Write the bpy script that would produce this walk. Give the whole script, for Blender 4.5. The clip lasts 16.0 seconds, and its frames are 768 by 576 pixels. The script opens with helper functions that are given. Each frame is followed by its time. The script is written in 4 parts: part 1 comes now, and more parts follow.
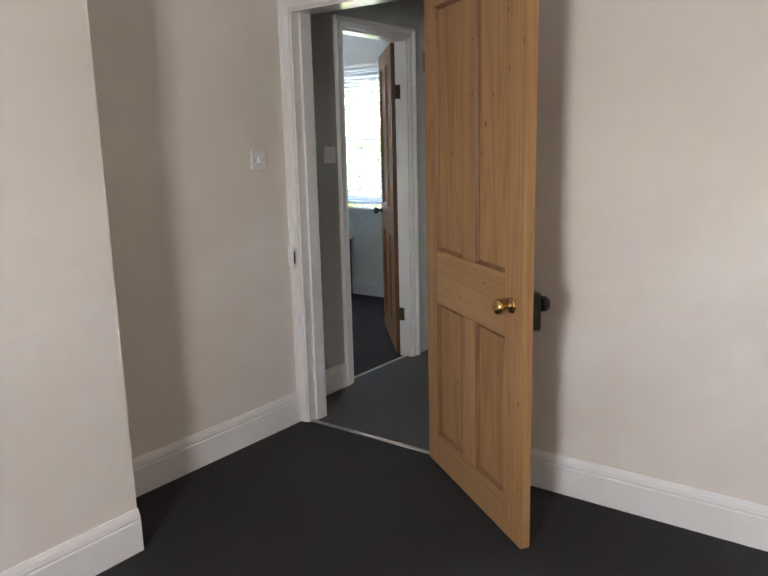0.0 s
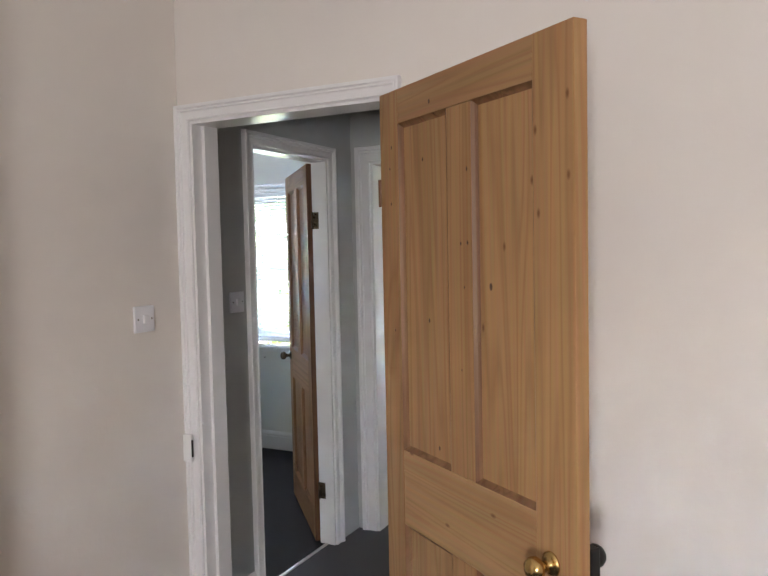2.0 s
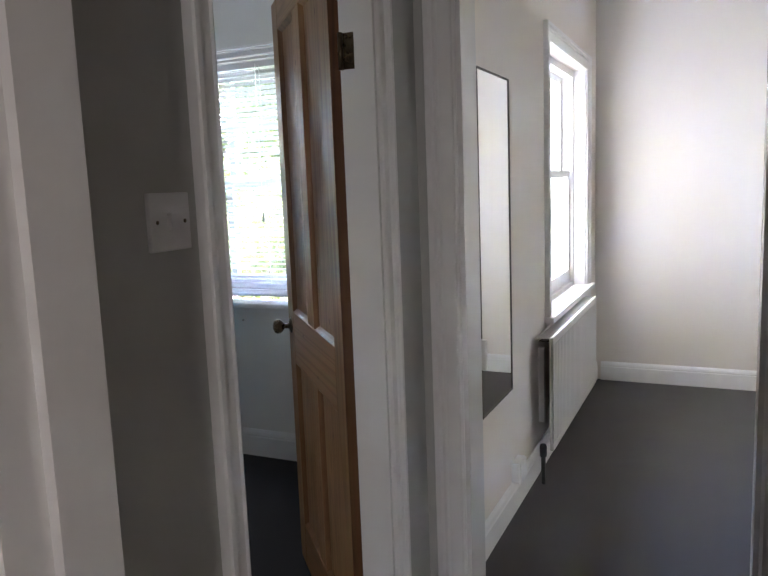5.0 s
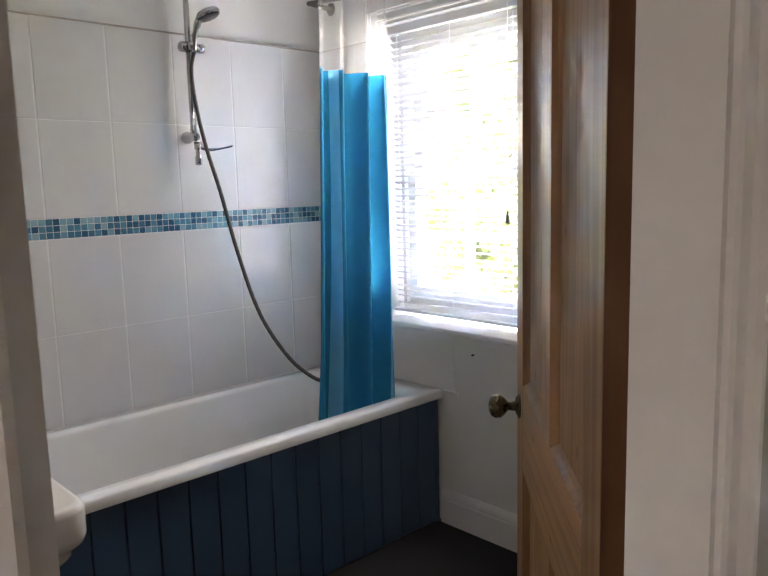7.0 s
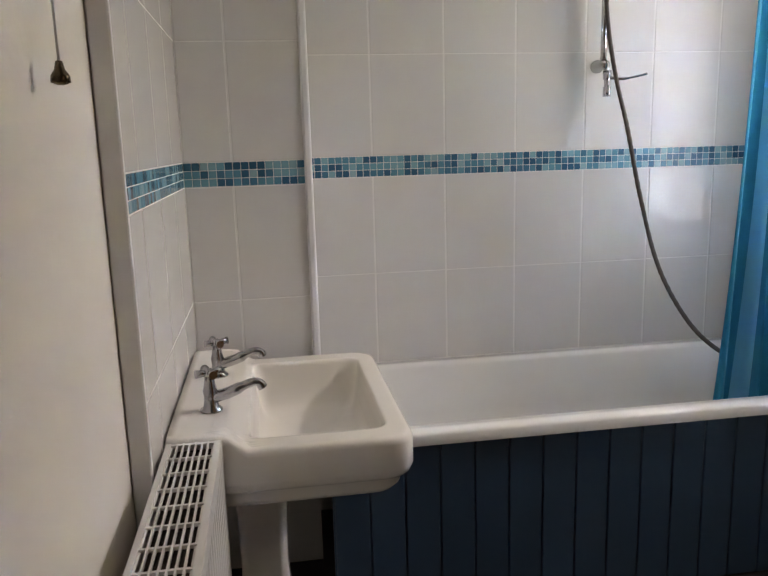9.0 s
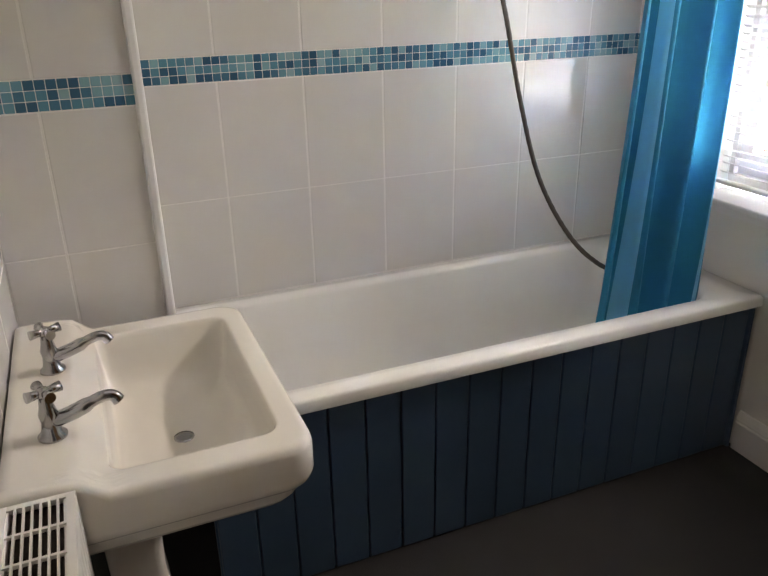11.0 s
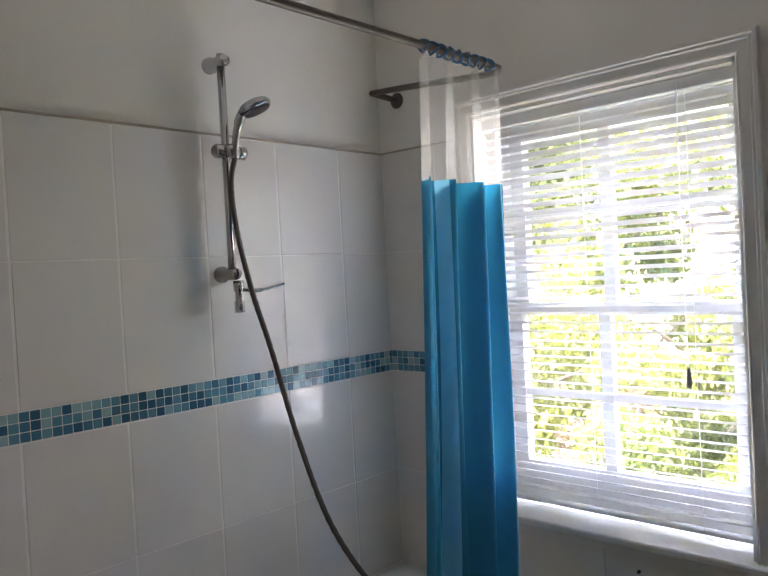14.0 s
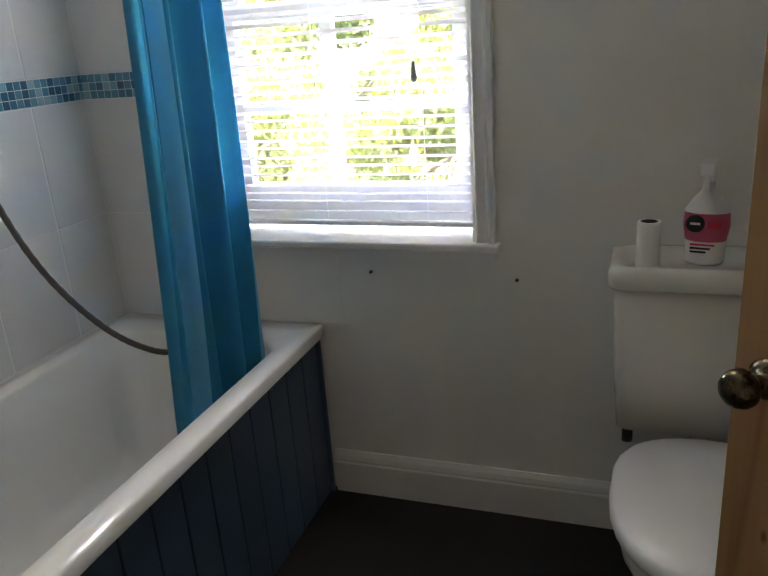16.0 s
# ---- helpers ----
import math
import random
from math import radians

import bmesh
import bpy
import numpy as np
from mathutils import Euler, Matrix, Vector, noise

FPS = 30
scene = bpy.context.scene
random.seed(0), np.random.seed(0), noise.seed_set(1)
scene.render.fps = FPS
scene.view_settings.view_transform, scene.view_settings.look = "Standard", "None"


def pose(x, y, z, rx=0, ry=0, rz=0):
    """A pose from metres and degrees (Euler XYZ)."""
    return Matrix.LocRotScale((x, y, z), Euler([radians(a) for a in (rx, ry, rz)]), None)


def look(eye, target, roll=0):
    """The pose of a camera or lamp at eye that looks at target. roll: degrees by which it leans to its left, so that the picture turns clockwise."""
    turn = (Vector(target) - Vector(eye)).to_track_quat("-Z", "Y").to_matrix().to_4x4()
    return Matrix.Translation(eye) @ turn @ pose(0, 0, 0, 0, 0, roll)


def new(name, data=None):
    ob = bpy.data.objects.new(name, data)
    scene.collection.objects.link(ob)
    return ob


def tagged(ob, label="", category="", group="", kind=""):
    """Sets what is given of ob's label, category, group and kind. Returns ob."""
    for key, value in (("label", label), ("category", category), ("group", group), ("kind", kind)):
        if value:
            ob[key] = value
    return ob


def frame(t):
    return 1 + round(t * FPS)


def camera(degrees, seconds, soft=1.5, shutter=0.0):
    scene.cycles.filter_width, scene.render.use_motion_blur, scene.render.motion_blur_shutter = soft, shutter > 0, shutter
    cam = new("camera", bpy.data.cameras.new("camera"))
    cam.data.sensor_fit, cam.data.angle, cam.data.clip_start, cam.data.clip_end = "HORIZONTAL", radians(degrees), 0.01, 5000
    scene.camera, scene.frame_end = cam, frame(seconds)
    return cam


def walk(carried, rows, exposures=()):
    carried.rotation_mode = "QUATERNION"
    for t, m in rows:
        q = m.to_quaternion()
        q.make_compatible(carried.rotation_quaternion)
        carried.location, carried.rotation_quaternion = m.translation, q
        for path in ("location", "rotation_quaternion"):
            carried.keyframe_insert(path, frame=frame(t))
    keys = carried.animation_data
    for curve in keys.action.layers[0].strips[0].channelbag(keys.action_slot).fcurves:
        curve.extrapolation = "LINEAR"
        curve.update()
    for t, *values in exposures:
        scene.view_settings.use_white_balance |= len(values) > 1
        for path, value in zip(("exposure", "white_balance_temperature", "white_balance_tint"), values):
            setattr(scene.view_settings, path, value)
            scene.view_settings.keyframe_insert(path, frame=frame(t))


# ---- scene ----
cam = camera(55.5, 16.0)
PATH = [
    (0, (2.586, -2.562, 1.387), (1.413, -0.991, 0.991), -1.4),
    (0.5, (2.447, -2.475, 1.453), (1.383, -0.818, 1.098), -1.1),
    (1, (2.278, -2.352, 1.521), (1.297, -0.629, 1.258), -1.3),
    (1.5, (2.098, -2.15, 1.553), (1.179, -0.381, 1.385), -1.2),
    (2, (1.91, -1.965, 1.53), (1.005, -0.185, 1.421), -1.2),
    (2.5, (1.645, -1.786, 1.486), (0.775, 0.013, 1.397), -1.3),
    (3, (1.409, -1.552, 1.412), (0.612, 0.279, 1.308), -1.5),
    (3.2, (1.32, -1.429, 1.404), (0.551, 0.413, 1.281), -1.6),
    (5.3, (0.662, -0.229, 1.359), (-0.216, 1.543, 1.064), -2.1),
    (5.5, (0.614, -0.12, 1.365), (-0.31, 1.628, 1.066), -1.8),
    (6, (0.475, 0.152, 1.356), (-0.574, 1.829, 1.063), -1.8),
    (6.5, (0.347, 0.368, 1.354), (-0.904, 1.902, 1.071), -1.8),
    (7, (0.252, 0.522, 1.352), (-1.181, 1.889, 1.071), -1.5),
    (7.5, (0.21, 0.632, 1.337), (-1.404, 1.777, 1.041), -1.4),
    (8, (0.214, 0.731, 1.349), (-1.606, 1.494, 1.029), -1.6),
    (8.5, (0.201, 0.757, 1.355), (-1.728, 1.18, 1.038), -1.3),
    (9, (0.17, 0.792, 1.3), (-1.769, 1.094, 0.917), -1.6),
    (9.2, (0.145, 0.79, 1.247), (-1.782, 1.103, 0.815), -1.6),
    (11.3, (-0.307, 0.773, 1.466), (-1.994, 1.523, 0.698), -2.2),
    (11.5, (-0.373, 0.782, 1.476), (-2.06, 1.614, 0.796), -2.5),
    (12, (-0.381, 0.896, 1.656), (-2.087, 1.806, 1.145), -1.8),
    (12.5, (-0.482, 0.813, 1.671), (-2.145, 1.909, 1.484), -2.3),
    (13, (-0.515, 0.81, 1.684), (-2.126, 1.994, 1.667), -2.5),
    (13.5, (-0.569, 0.81, 1.58), (-2.052, 2.152, 1.603), -2.7),
    (14, (-0.623, 0.793, 1.524), (-1.988, 2.254, 1.485), -3.1),
    (14.5, (-0.659, 0.804, 1.488), (-1.924, 2.345, 1.323), -3.5),
    (15, (-0.69, 0.819, 1.442), (-1.79, 2.463, 1.143), -3.8),
    (15.5, (-0.741, 0.832, 1.373), (-1.621, 2.567, 0.91), -4.0),
    (16, (-0.778, 0.845, 1.31), (-1.43, 2.62, 0.659), -4.2),
]
EXPOSURES = [(0, 7.9, 6400, 14), (1.0, 7.7, 6400, 15), (1.5, 8.15, 6300, 15), (2.0, 8.1, 6300, 17), (2.5, 8.1, 6150, 15), (3.2, 8.0, 6100, 13), (5.3, 7.3, 6500, 19), (6.2, 7.3, 6500, 16), (7.2, 7.65, 7900, 26), (8.0, 7.5, 8000, 23), (8.5, 7.65, 8800, 28), (9.2, 7.7, 8000, 24), (11.5, 7.85, 8800, 24), (12.0, 7.5, 8700, 24), (12.5, 7.2, 8400, 25), (13.5, 6.9, 7800, 24), (14.5, 6.75, 8100, 23), (15.0, 6.6, 8000, 22), (15.5, 6.6, 8000, 21), (16.0, 7.25, 8100, 19)]
walk(cam, [(t, look(e, g, r)) for t, e, g, r in PATH], EXPOSURES)

# ---- light ----
world = bpy.data.worlds.new("sky")
scene.world = world
world.use_nodes = True
wn, wl = world.node_tree.nodes, world.node_tree.links
sky = wn.new("ShaderNodeTexSky")
sky.sky_type, sky.sun_disc = "NISHITA", False
sky.sun_elevation, sky.sun_rotation = radians(78), radians(200)
sky.air_density, sky.dust_density = 0.9, 2.5
wl.new(sky.outputs[0], wn["Background"].inputs[0])
wn["Background"].inputs[1].default_value = 0.15
sun_data = bpy.data.lights.new("sun", "SUN")
sun_data.energy, sun_data.angle, sun_data.color = 0.55, radians(12.0), (1.0, 0.95, 0.87)
sun = new("sun", sun_data)
sun.matrix_world = look((0, 0, 0), (0.07, 0.195, -0.978))


def window_light(name, x, y, z, target, w, h, watts, colour, spread=180.0):
    data = bpy.data.lights.new(name, "AREA")
    data.shape, data.size, data.size_y, data.energy, data.color, data.spread = "RECTANGLE", w, h, watts, colour, radians(spread)
    ob = new(name, data)
    ob.matrix_world = look((x, y, z), target)
    return ob


window_light("daylight_bedroom", 2.3, -3.995, 1.385, (2.3, 0, 1.385), 0.43, 0.47, 0.22, (1.0, 0.97, 0.93))
window_light("daylight_back_bedroom", -0.206, 3.675, 1.345, (3, 3.675, 1.345), 1.04, 1.28, 0.155, (1.0, 0.90, 0.77))
# daylight that the blind turns down to the bath and up to the ceiling
window_light("daylight_bathroom_down", -1.548, 2.612, 1.945, (-1.548, 1.846, 1.302), 0.70, 0.06, 0.027, (0.88, 0.96, 1.0), 92.0)
window_light("daylight_bathroom_up", -1.548, 2.612, 0.835, (-1.548, 2.192, 1.742), 0.70, 0.06, 0.030, (0.88, 0.96, 1.0), 80.0)


# ---- materials ----
def material(name, colour, rough=0.6, metal=0.0, vary=0.10, scale=6.0, fine=0.0, fine_scale=200.0, bump=0.0, bump_scale=120.0, spec=0.5, coat=0.0, per_piece=0.0, stretch=(1, 1, 1)):
    m = bpy.data.materials.new(name)
    m.use_nodes = True
    n, l = m.node_tree.nodes, m.node_tree.links
    b = n["Principled BSDF"]
    b.inputs["Roughness"].default_value, b.inputs["Metallic"].default_value = rough, metal
    b.inputs["Specular IOR Level"].default_value, b.inputs["Coat Weight"].default_value = spec, coat
    co = n.new("ShaderNodeTexCoord")
    mp = n.new("ShaderNodeMapping")
    mp.inputs["Scale"].default_value = stretch
    l.new(co.outputs["Object"], mp.inputs["Vector"])

    def noise_node(s, detail=4.0):
        t = n.new("ShaderNodeTexNoise")
        t.inputs["Scale"].default_value, t.inputs["Detail"].default_value = s, detail
        l.new(mp.outputs[0], t.inputs["Vector"])
        return t

    def mixed(a, fac, colour2, amount):
        mix = n.new("ShaderNodeMix")
        mix.data_type, mix.blend_type = "RGBA", "MIX"
        ra = n.new("ShaderNodeMapRange")
        ra.inputs["From Min"].default_value, ra.inputs["From Max"].default_value = 0.35, 0.7
        ra.inputs["To Max"].default_value = amount
        l.new(fac, ra.inputs["Value"])
        l.new(ra.outputs[0], mix.inputs["Factor"])
        if isinstance(a, tuple):
            mix.inputs["A"].default_value = a
        else:
            l.new(a, mix.inputs["A"])
        mix.inputs["B"].default_value = colour2
        return mix.outputs["Result"]

    c4 = (*colour, 1)
    dark = tuple(q * 0.72 for q in colour) + (1,)
    out = mixed(c4, noise_node(scale).outputs["Fac"], dark, vary)
    if fine:
        out = mixed(out, noise_node(fine_scale, 2.0).outputs["Fac"], tuple(q * 0.45 for q in colour) + (1,), fine)
    if per_piece:
        info = n.new("ShaderNodeObjectInfo")
        hsv = n.new("ShaderNodeHueSaturation")
        ra = n.new("ShaderNodeMapRange")
        ra.inputs["To Min"].default_value, ra.inputs["To Max"].default_value = 1 - per_piece, 1 + per_piece
        l.new(info.outputs["Random"], ra.inputs["Value"])
        l.new(ra.outputs[0], hsv.inputs["Value"])
        l.new(out, hsv.inputs["Color"])
        out = hsv.outputs[0]
    l.new(out, b.inputs["Base Color"])
    rr = n.new("ShaderNodeMapRange")
    rr.inputs["To Min"].default_value, rr.inputs["To Max"].default_value = rough * 0.85, min(1, rough * 1.15)
    l.new(noise_node(scale * 3).outputs["Fac"], rr.inputs["Value"])
    l.new(rr.outputs[0], b.inputs["Roughness"])
    if bump:
        bp = n.new("ShaderNodeBump")
        bp.inputs["Strength"].default_value, bp.inputs["Distance"].default_value = bump, 0.004
        l.new(noise_node(bump_scale, 3.0).outputs["Fac"], bp.inputs["Height"])
        l.new(bp.outputs[0], b.inputs["Normal"])
    return m


def pine(name, light, dark, level=False):
    """Waxed pine: long wavering grain up the board, fine pores, dark knots; every board has its own cut."""
    m = bpy.data.materials.new(name)
    m.use_nodes = True
    n, l = m.node_tree.nodes, m.node_tree.links
    b = n["Principled BSDF"]
    b.inputs["Roughness"].default_value, b.inputs["Specular IOR Level"].default_value = 0.46, 0.35
    co, info = n.new("ShaderNodeTexCoord"), n.new("ShaderNodeObjectInfo")
    off = n.new("ShaderNodeVectorMath")
    off.operation = "SCALE"
    off.inputs[0].default_value = (7.3, 3.1, 5.7)
    l.new(info.outputs["Random"], off.inputs["Scale"])
    add = n.new("ShaderNodeVectorMath")
    l.new(co.outputs["Object"], add.inputs[0])
    l.new(off.outputs[0], add.inputs[1])

    def mapped(s):
        mp = n.new("ShaderNodeMapping")
        mp.inputs["Scale"].default_value = (s[2], s[1], s[0]) if level else s
        l.new(add.outputs[0], mp.inputs["Vector"])
        return mp.outputs[0]

    wave = n.new("ShaderNodeTexNoise")
    wave.inputs["Scale"].default_value, wave.inputs["Detail"].default_value, wave.inputs["Distortion"].default_value = 1.0, 1.2, 0.55
    l.new(mapped((10, 10, 0.45)), wave.inputs["Vector"])
    mul = n.new("ShaderNodeMath")
    mul.operation = "MULTIPLY"
    mul.inputs[1].default_value = 10.0
    l.new(wave.outputs["Fac"], mul.inputs[0])
    ring = n.new("ShaderNodeMath")
    ring.operation = "PINGPONG"
    ring.inputs[1].default_value = 0.5
    l.new(mul.outputs[0], ring.inputs[0])
    ramp = n.new("ShaderNodeValToRGB")
    ramp.color_ramp.elements[0].color, ramp.color_ramp.elements[1].color = (*light, 1), (*dark, 1)
    ramp.color_ramp.elements[0].position, ramp.color_ramp.elements[1].position = 0.22, 0.56
    l.new(ring.outputs[0], ramp.inputs[0])
    pores = n.new("ShaderNodeTexNoise")
    pores.inputs["Scale"].default_value, pores.inputs["Detail"].default_value = 1.0, 3.0
    l.new(mapped((110, 110, 2.4)), pores.inputs["Vector"])
    mix = n.new("ShaderNodeMix")
    mix.data_type, mix.blend_type = "RGBA", "MULTIPLY"
    mix.inputs["Factor"].default_value = 0.34
    l.new(ramp.outputs[0], mix.inputs["A"])
    l.new(pores.outputs["Color"], mix.inputs["B"])
    sep, face = n.new("ShaderNodeSeparateXYZ"), n.new("ShaderNodeCombineXYZ")
    l.new(mapped((11, 1, 5.5)), sep.inputs[0])
    l.new(sep.outputs["X"], face.inputs["X"])
    l.new(sep.outputs["Z"], face.inputs["Y"])
    vor = n.new("ShaderNodeTexVoronoi")
    vor.voronoi_dimensions = "2D"
    vor.inputs["Scale"].default_value = 1.0
    l.new(face.outputs[0], vor.inputs["Vector"])
    kr = n.new("ShaderNodeValToRGB")
    kr.color_ramp.elements[0].color, kr.color_ramp.elements[1].color = (1, 1, 1, 1), (0, 0, 0, 1)
    kr.color_ramp.elements[0].position, kr.color_ramp.elements[1].position = 0.02, 0.075
    l.new(vor.outputs["Distance"], kr.inputs[0])
    knots = n.new("ShaderNodeMix")
    knots.data_type = "RGBA"
    knots.inputs["B"].default_value = (dark[0] * 0.45, dark[1] * 0.36, dark[2] * 0.30, 1)
    some, few, both = n.new("ShaderNodeSeparateColor"), n.new("ShaderNodeMath"), n.new("ShaderNodeMath")
    few.operation, few.inputs[1].default_value, both.operation = "LESS_THAN", 0.16, "MULTIPLY"
    l.new(vor.outputs["Color"], some.inputs[0])
    l.new(some.outputs[0], few.inputs[0])
    l.new(few.outputs[0], both.inputs[0])
    l.new(kr.outputs[0], both.inputs[1])
    l.new(both.outputs[0], knots.inputs["Factor"])
    l.new(mix.outputs["Result"], knots.inputs["A"])
    hsv = n.new("ShaderNodeHueSaturation")
    streak = n.new("ShaderNodeTexNoise")
    streak.inputs["Scale"].default_value, streak.inputs["Detail"].default_value = 1.0, 2.0
    l.new(mapped((7, 7, 0.7)), streak.inputs["Vector"])
    tone = n.new("ShaderNodeMix")
    tone.data_type, tone.blend_type = "RGBA", "MULTIPLY"
    tone.inputs["B"].default_value = (0.62, 0.52, 0.42, 1)
    sr = n.new("ShaderNodeMapRange")
    sr.inputs["From Min"].default_value, sr.inputs["From Max"].default_value, sr.inputs["To Max"].default_value = 0.45, 0.75, 0.6
    l.new(streak.outputs["Fac"], sr.inputs["Value"])
    l.new(sr.outputs[0], tone.inputs["Factor"])
    l.new(knots.outputs["Result"], tone.inputs["A"])
    ra = n.new("ShaderNodeMapRange")
    ra.inputs["To Min"].default_value, ra.inputs["To Max"].default_value = 0.92, 1.09
    l.new(info.outputs["Random"], ra.inputs["Value"])
    l.new(ra.outputs[0], hsv.inputs["Value"])
    l.new(tone.outputs["Result"], hsv.inputs["Color"])
    l.new(hsv.outputs[0], b.inputs["Base Color"])
    bp = n.new("ShaderNodeBump")
    bp.inputs["Strength"].default_value, bp.inputs["Distance"].default_value = 0.25, 0.002
    l.new(pores.outputs["Fac"], bp.inputs["Height"])
    l.new(bp.outputs[0], b.inputs["Normal"])
    return m


def mosaic_glaze():
    m = bpy.data.materials.new("mosaic_glaze")
    m.use_nodes = True
    n, l = m.node_tree.nodes, m.node_tree.links
    b = n["Principled BSDF"]
    b.inputs["Roughness"].default_value = 0.12
    info, ramp = n.new("ShaderNodeObjectInfo"), n.new("ShaderNodeValToRGB")
    ramp.color_ramp.interpolation = "CONSTANT"
    shades = ((0.0, (0.035, 0.130, 0.215)), (0.22, (0.090, 0.270, 0.370)), (0.45, (0.200, 0.400, 0.480)), (0.62, (0.060, 0.190, 0.290)), (0.78, (0.260, 0.440, 0.500)), (0.9, (0.130, 0.330, 0.420)))
    els = ramp.color_ramp.elements
    els[0].color = (*shades[0][1], 1)
    els[1].position, els[1].color = shades[1][0], (*shades[1][1], 1)
    for p, c in shades[2:]:
        els.new(p).color = (*c, 1)
    l.new(info.outputs["Random"], ramp.inputs[0])
    l.new(ramp.outputs[0], b.inputs["Base Color"])
    return m


def clear_sheet(name, tint, rough, alpha):
    m = bpy.data.materials.new(name)
    m.use_nodes = True
    n, l = m.node_tree.nodes, m.node_tree.links
    n.remove(n["Principled BSDF"])
    tr, gl, di = (n.new("ShaderNodeBsdf" + k) for k in ("Transparent", "Glossy", "Translucent"))
    gl.inputs["Roughness"].default_value = rough
    tr.inputs[0].default_value, di.inputs[0].default_value = (*tint, 1), (*tint, 1)
    a, c = n.new("ShaderNodeMixShader"), n.new("ShaderNodeMixShader")
    a.inputs[0].default_value, c.inputs[0].default_value = alpha, 0.05
    l.new(tr.outputs[0], a.inputs[1]), l.new(di.outputs[0], a.inputs[2])
    l.new(a.outputs[0], c.inputs[1]), l.new(gl.outputs[0], c.inputs[2])
    l.new(c.outputs[0], n["Material Output"].inputs[0])
    return m


def thin_cloth(name, colour, through_part, rough=0.45):
    m = material(name, colour, rough, vary=0.15, scale=3.0)
    n, l = m.node_tree.nodes, m.node_tree.links
    b = n["Principled BSDF"]
    tl, mx = n.new("ShaderNodeBsdfTranslucent"), n.new("ShaderNodeMixShader")
    tl.inputs[0].default_value = (*colour, 1)
    mx.inputs[0].default_value = through_part
    l.new(b.outputs[0], mx.inputs[1]), l.new(tl.outputs[0], mx.inputs[2])
    l.new(mx.outputs[0], n["Material Output"].inputs[0])
    return m


CREAM = material("cream_wall_paint", (0.74, 0.69, 0.635), 0.75, vary=0.08, scale=1.7, bump=0.12, bump_scale=60)
# off-white taken down to grey: the landing's shade is in this colour
LANDING = material("off_white_paint_in_shade", (0.46, 0.465, 0.445), 0.75, vary=0.10, scale=1.7, bump=0.10, bump_scale=70)
BATHWALL = material("bathroom_wall_paint", (0.76, 0.75, 0.72), 0.65, vary=0.10, scale=2.0, bump=0.15, bump_scale=50)
CEIL = material("ceiling_paint", (0.84, 0.84, 0.83), 0.8, vary=0.06, scale=1.5, bump=0.1, bump_scale=80)
LINING = material("door_lining_gloss", (0.78, 0.77, 0.76), 0.17, vary=0.05, scale=3.0)
GLOSS = material("white_gloss_paint", (0.78, 0.77, 0.76), 0.5, vary=0.05, scale=4.0, spec=0.3)
CARPET = material("charcoal_carpet", (0.046, 0.045, 0.048), 0.95, vary=0.30, scale=3.0, fine=0.6, fine_scale=420.0, bump=0.9, bump_scale=500, spec=0.15)
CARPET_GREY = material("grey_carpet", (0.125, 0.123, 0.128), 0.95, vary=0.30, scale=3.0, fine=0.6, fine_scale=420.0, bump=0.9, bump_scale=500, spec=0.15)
PINE = pine("waxed_pine", (0.440, 0.250, 0.110), (0.350, 0.185, 0.076))
PINE_RAIL = pine("waxed_pine_rail", (0.440, 0.255, 0.116), (0.365, 0.198, 0.085), True)
PINE_STAINED = pine("stained_pine", (0.43, 0.245, 0.112), (0.29, 0.145, 0.060))
# same pine as the doors, darkened for the shade along panel edges
PINE_BEAD = pine("shaded_pine_moulding", (0.29, 0.150, 0.068), (0.20, 0.098, 0.042))
KNOT = material("pine_knot", (0.085, 0.036, 0.016), 0.5, vary=0.6, scale=150)
PINE_STAINED_RAIL = pine("stained_pine_rail", (0.42, 0.235, 0.108), (0.28, 0.140, 0.058), True)
PINE_DARK = pine("dark_pine_edge", (0.16, 0.070, 0.028), (0.10, 0.042, 0.017))
TILE = material("white_glazed_tile", (0.71, 0.695, 0.68), 0.09, vary=0.03, scale=6.0, bump=0.05, bump_scale=5, per_piece=0.012, spec=0.55)
GROUT = material("grout", (0.80, 0.785, 0.765), 0.9, vary=0.2, scale=20, bump=0.3)
MOSAIC = mosaic_glaze()
CERAMIC = material("ivory_ceramic", (0.78, 0.75, 0.70), 0.08, vary=0.04, scale=4.0)
TUBWHITE = material("white_bath_enamel", (0.80, 0.80, 0.79), 0.14, vary=0.05, scale=3.0)
NAVY = material("navy_paint", (0.048, 0.098, 0.170), 0.38, vary=0.25, scale=4.0, bump=0.08, bump_scale=60, per_piece=0.06)
CHROME = material("chrome", (0.42, 0.42, 0.43), 0.14, 1.0, vary=0.08, scale=10)
BRASS = material("brass", (0.62, 0.42, 0.16), 0.22, 1.0, vary=0.25, scale=30)
IRON = material("black_iron", (0.018, 0.017, 0.016), 0.45, 0.4, vary=0.3, scale=20)
BRONZE = material("dark_bronze_knob", (0.11, 0.085, 0.055), 0.28, 0.9, vary=0.3, scale=30)
STEEL = material("brushed_steel_strip", (0.62, 0.60, 0.57), 0.3, 1.0, vary=0.2, scale=30)
RAILGREY = material("grey_rail", (0.085, 0.074, 0.066), 0.5, 0.2, vary=0.2, scale=20)
PLASTIC = material("white_plastic", (0.78, 0.78, 0.79), 0.3, vary=0.03, scale=10)
DARKPLASTIC = material("dark_plastic", (0.03, 0.03, 0.035), 0.4, vary=0.1, scale=10)
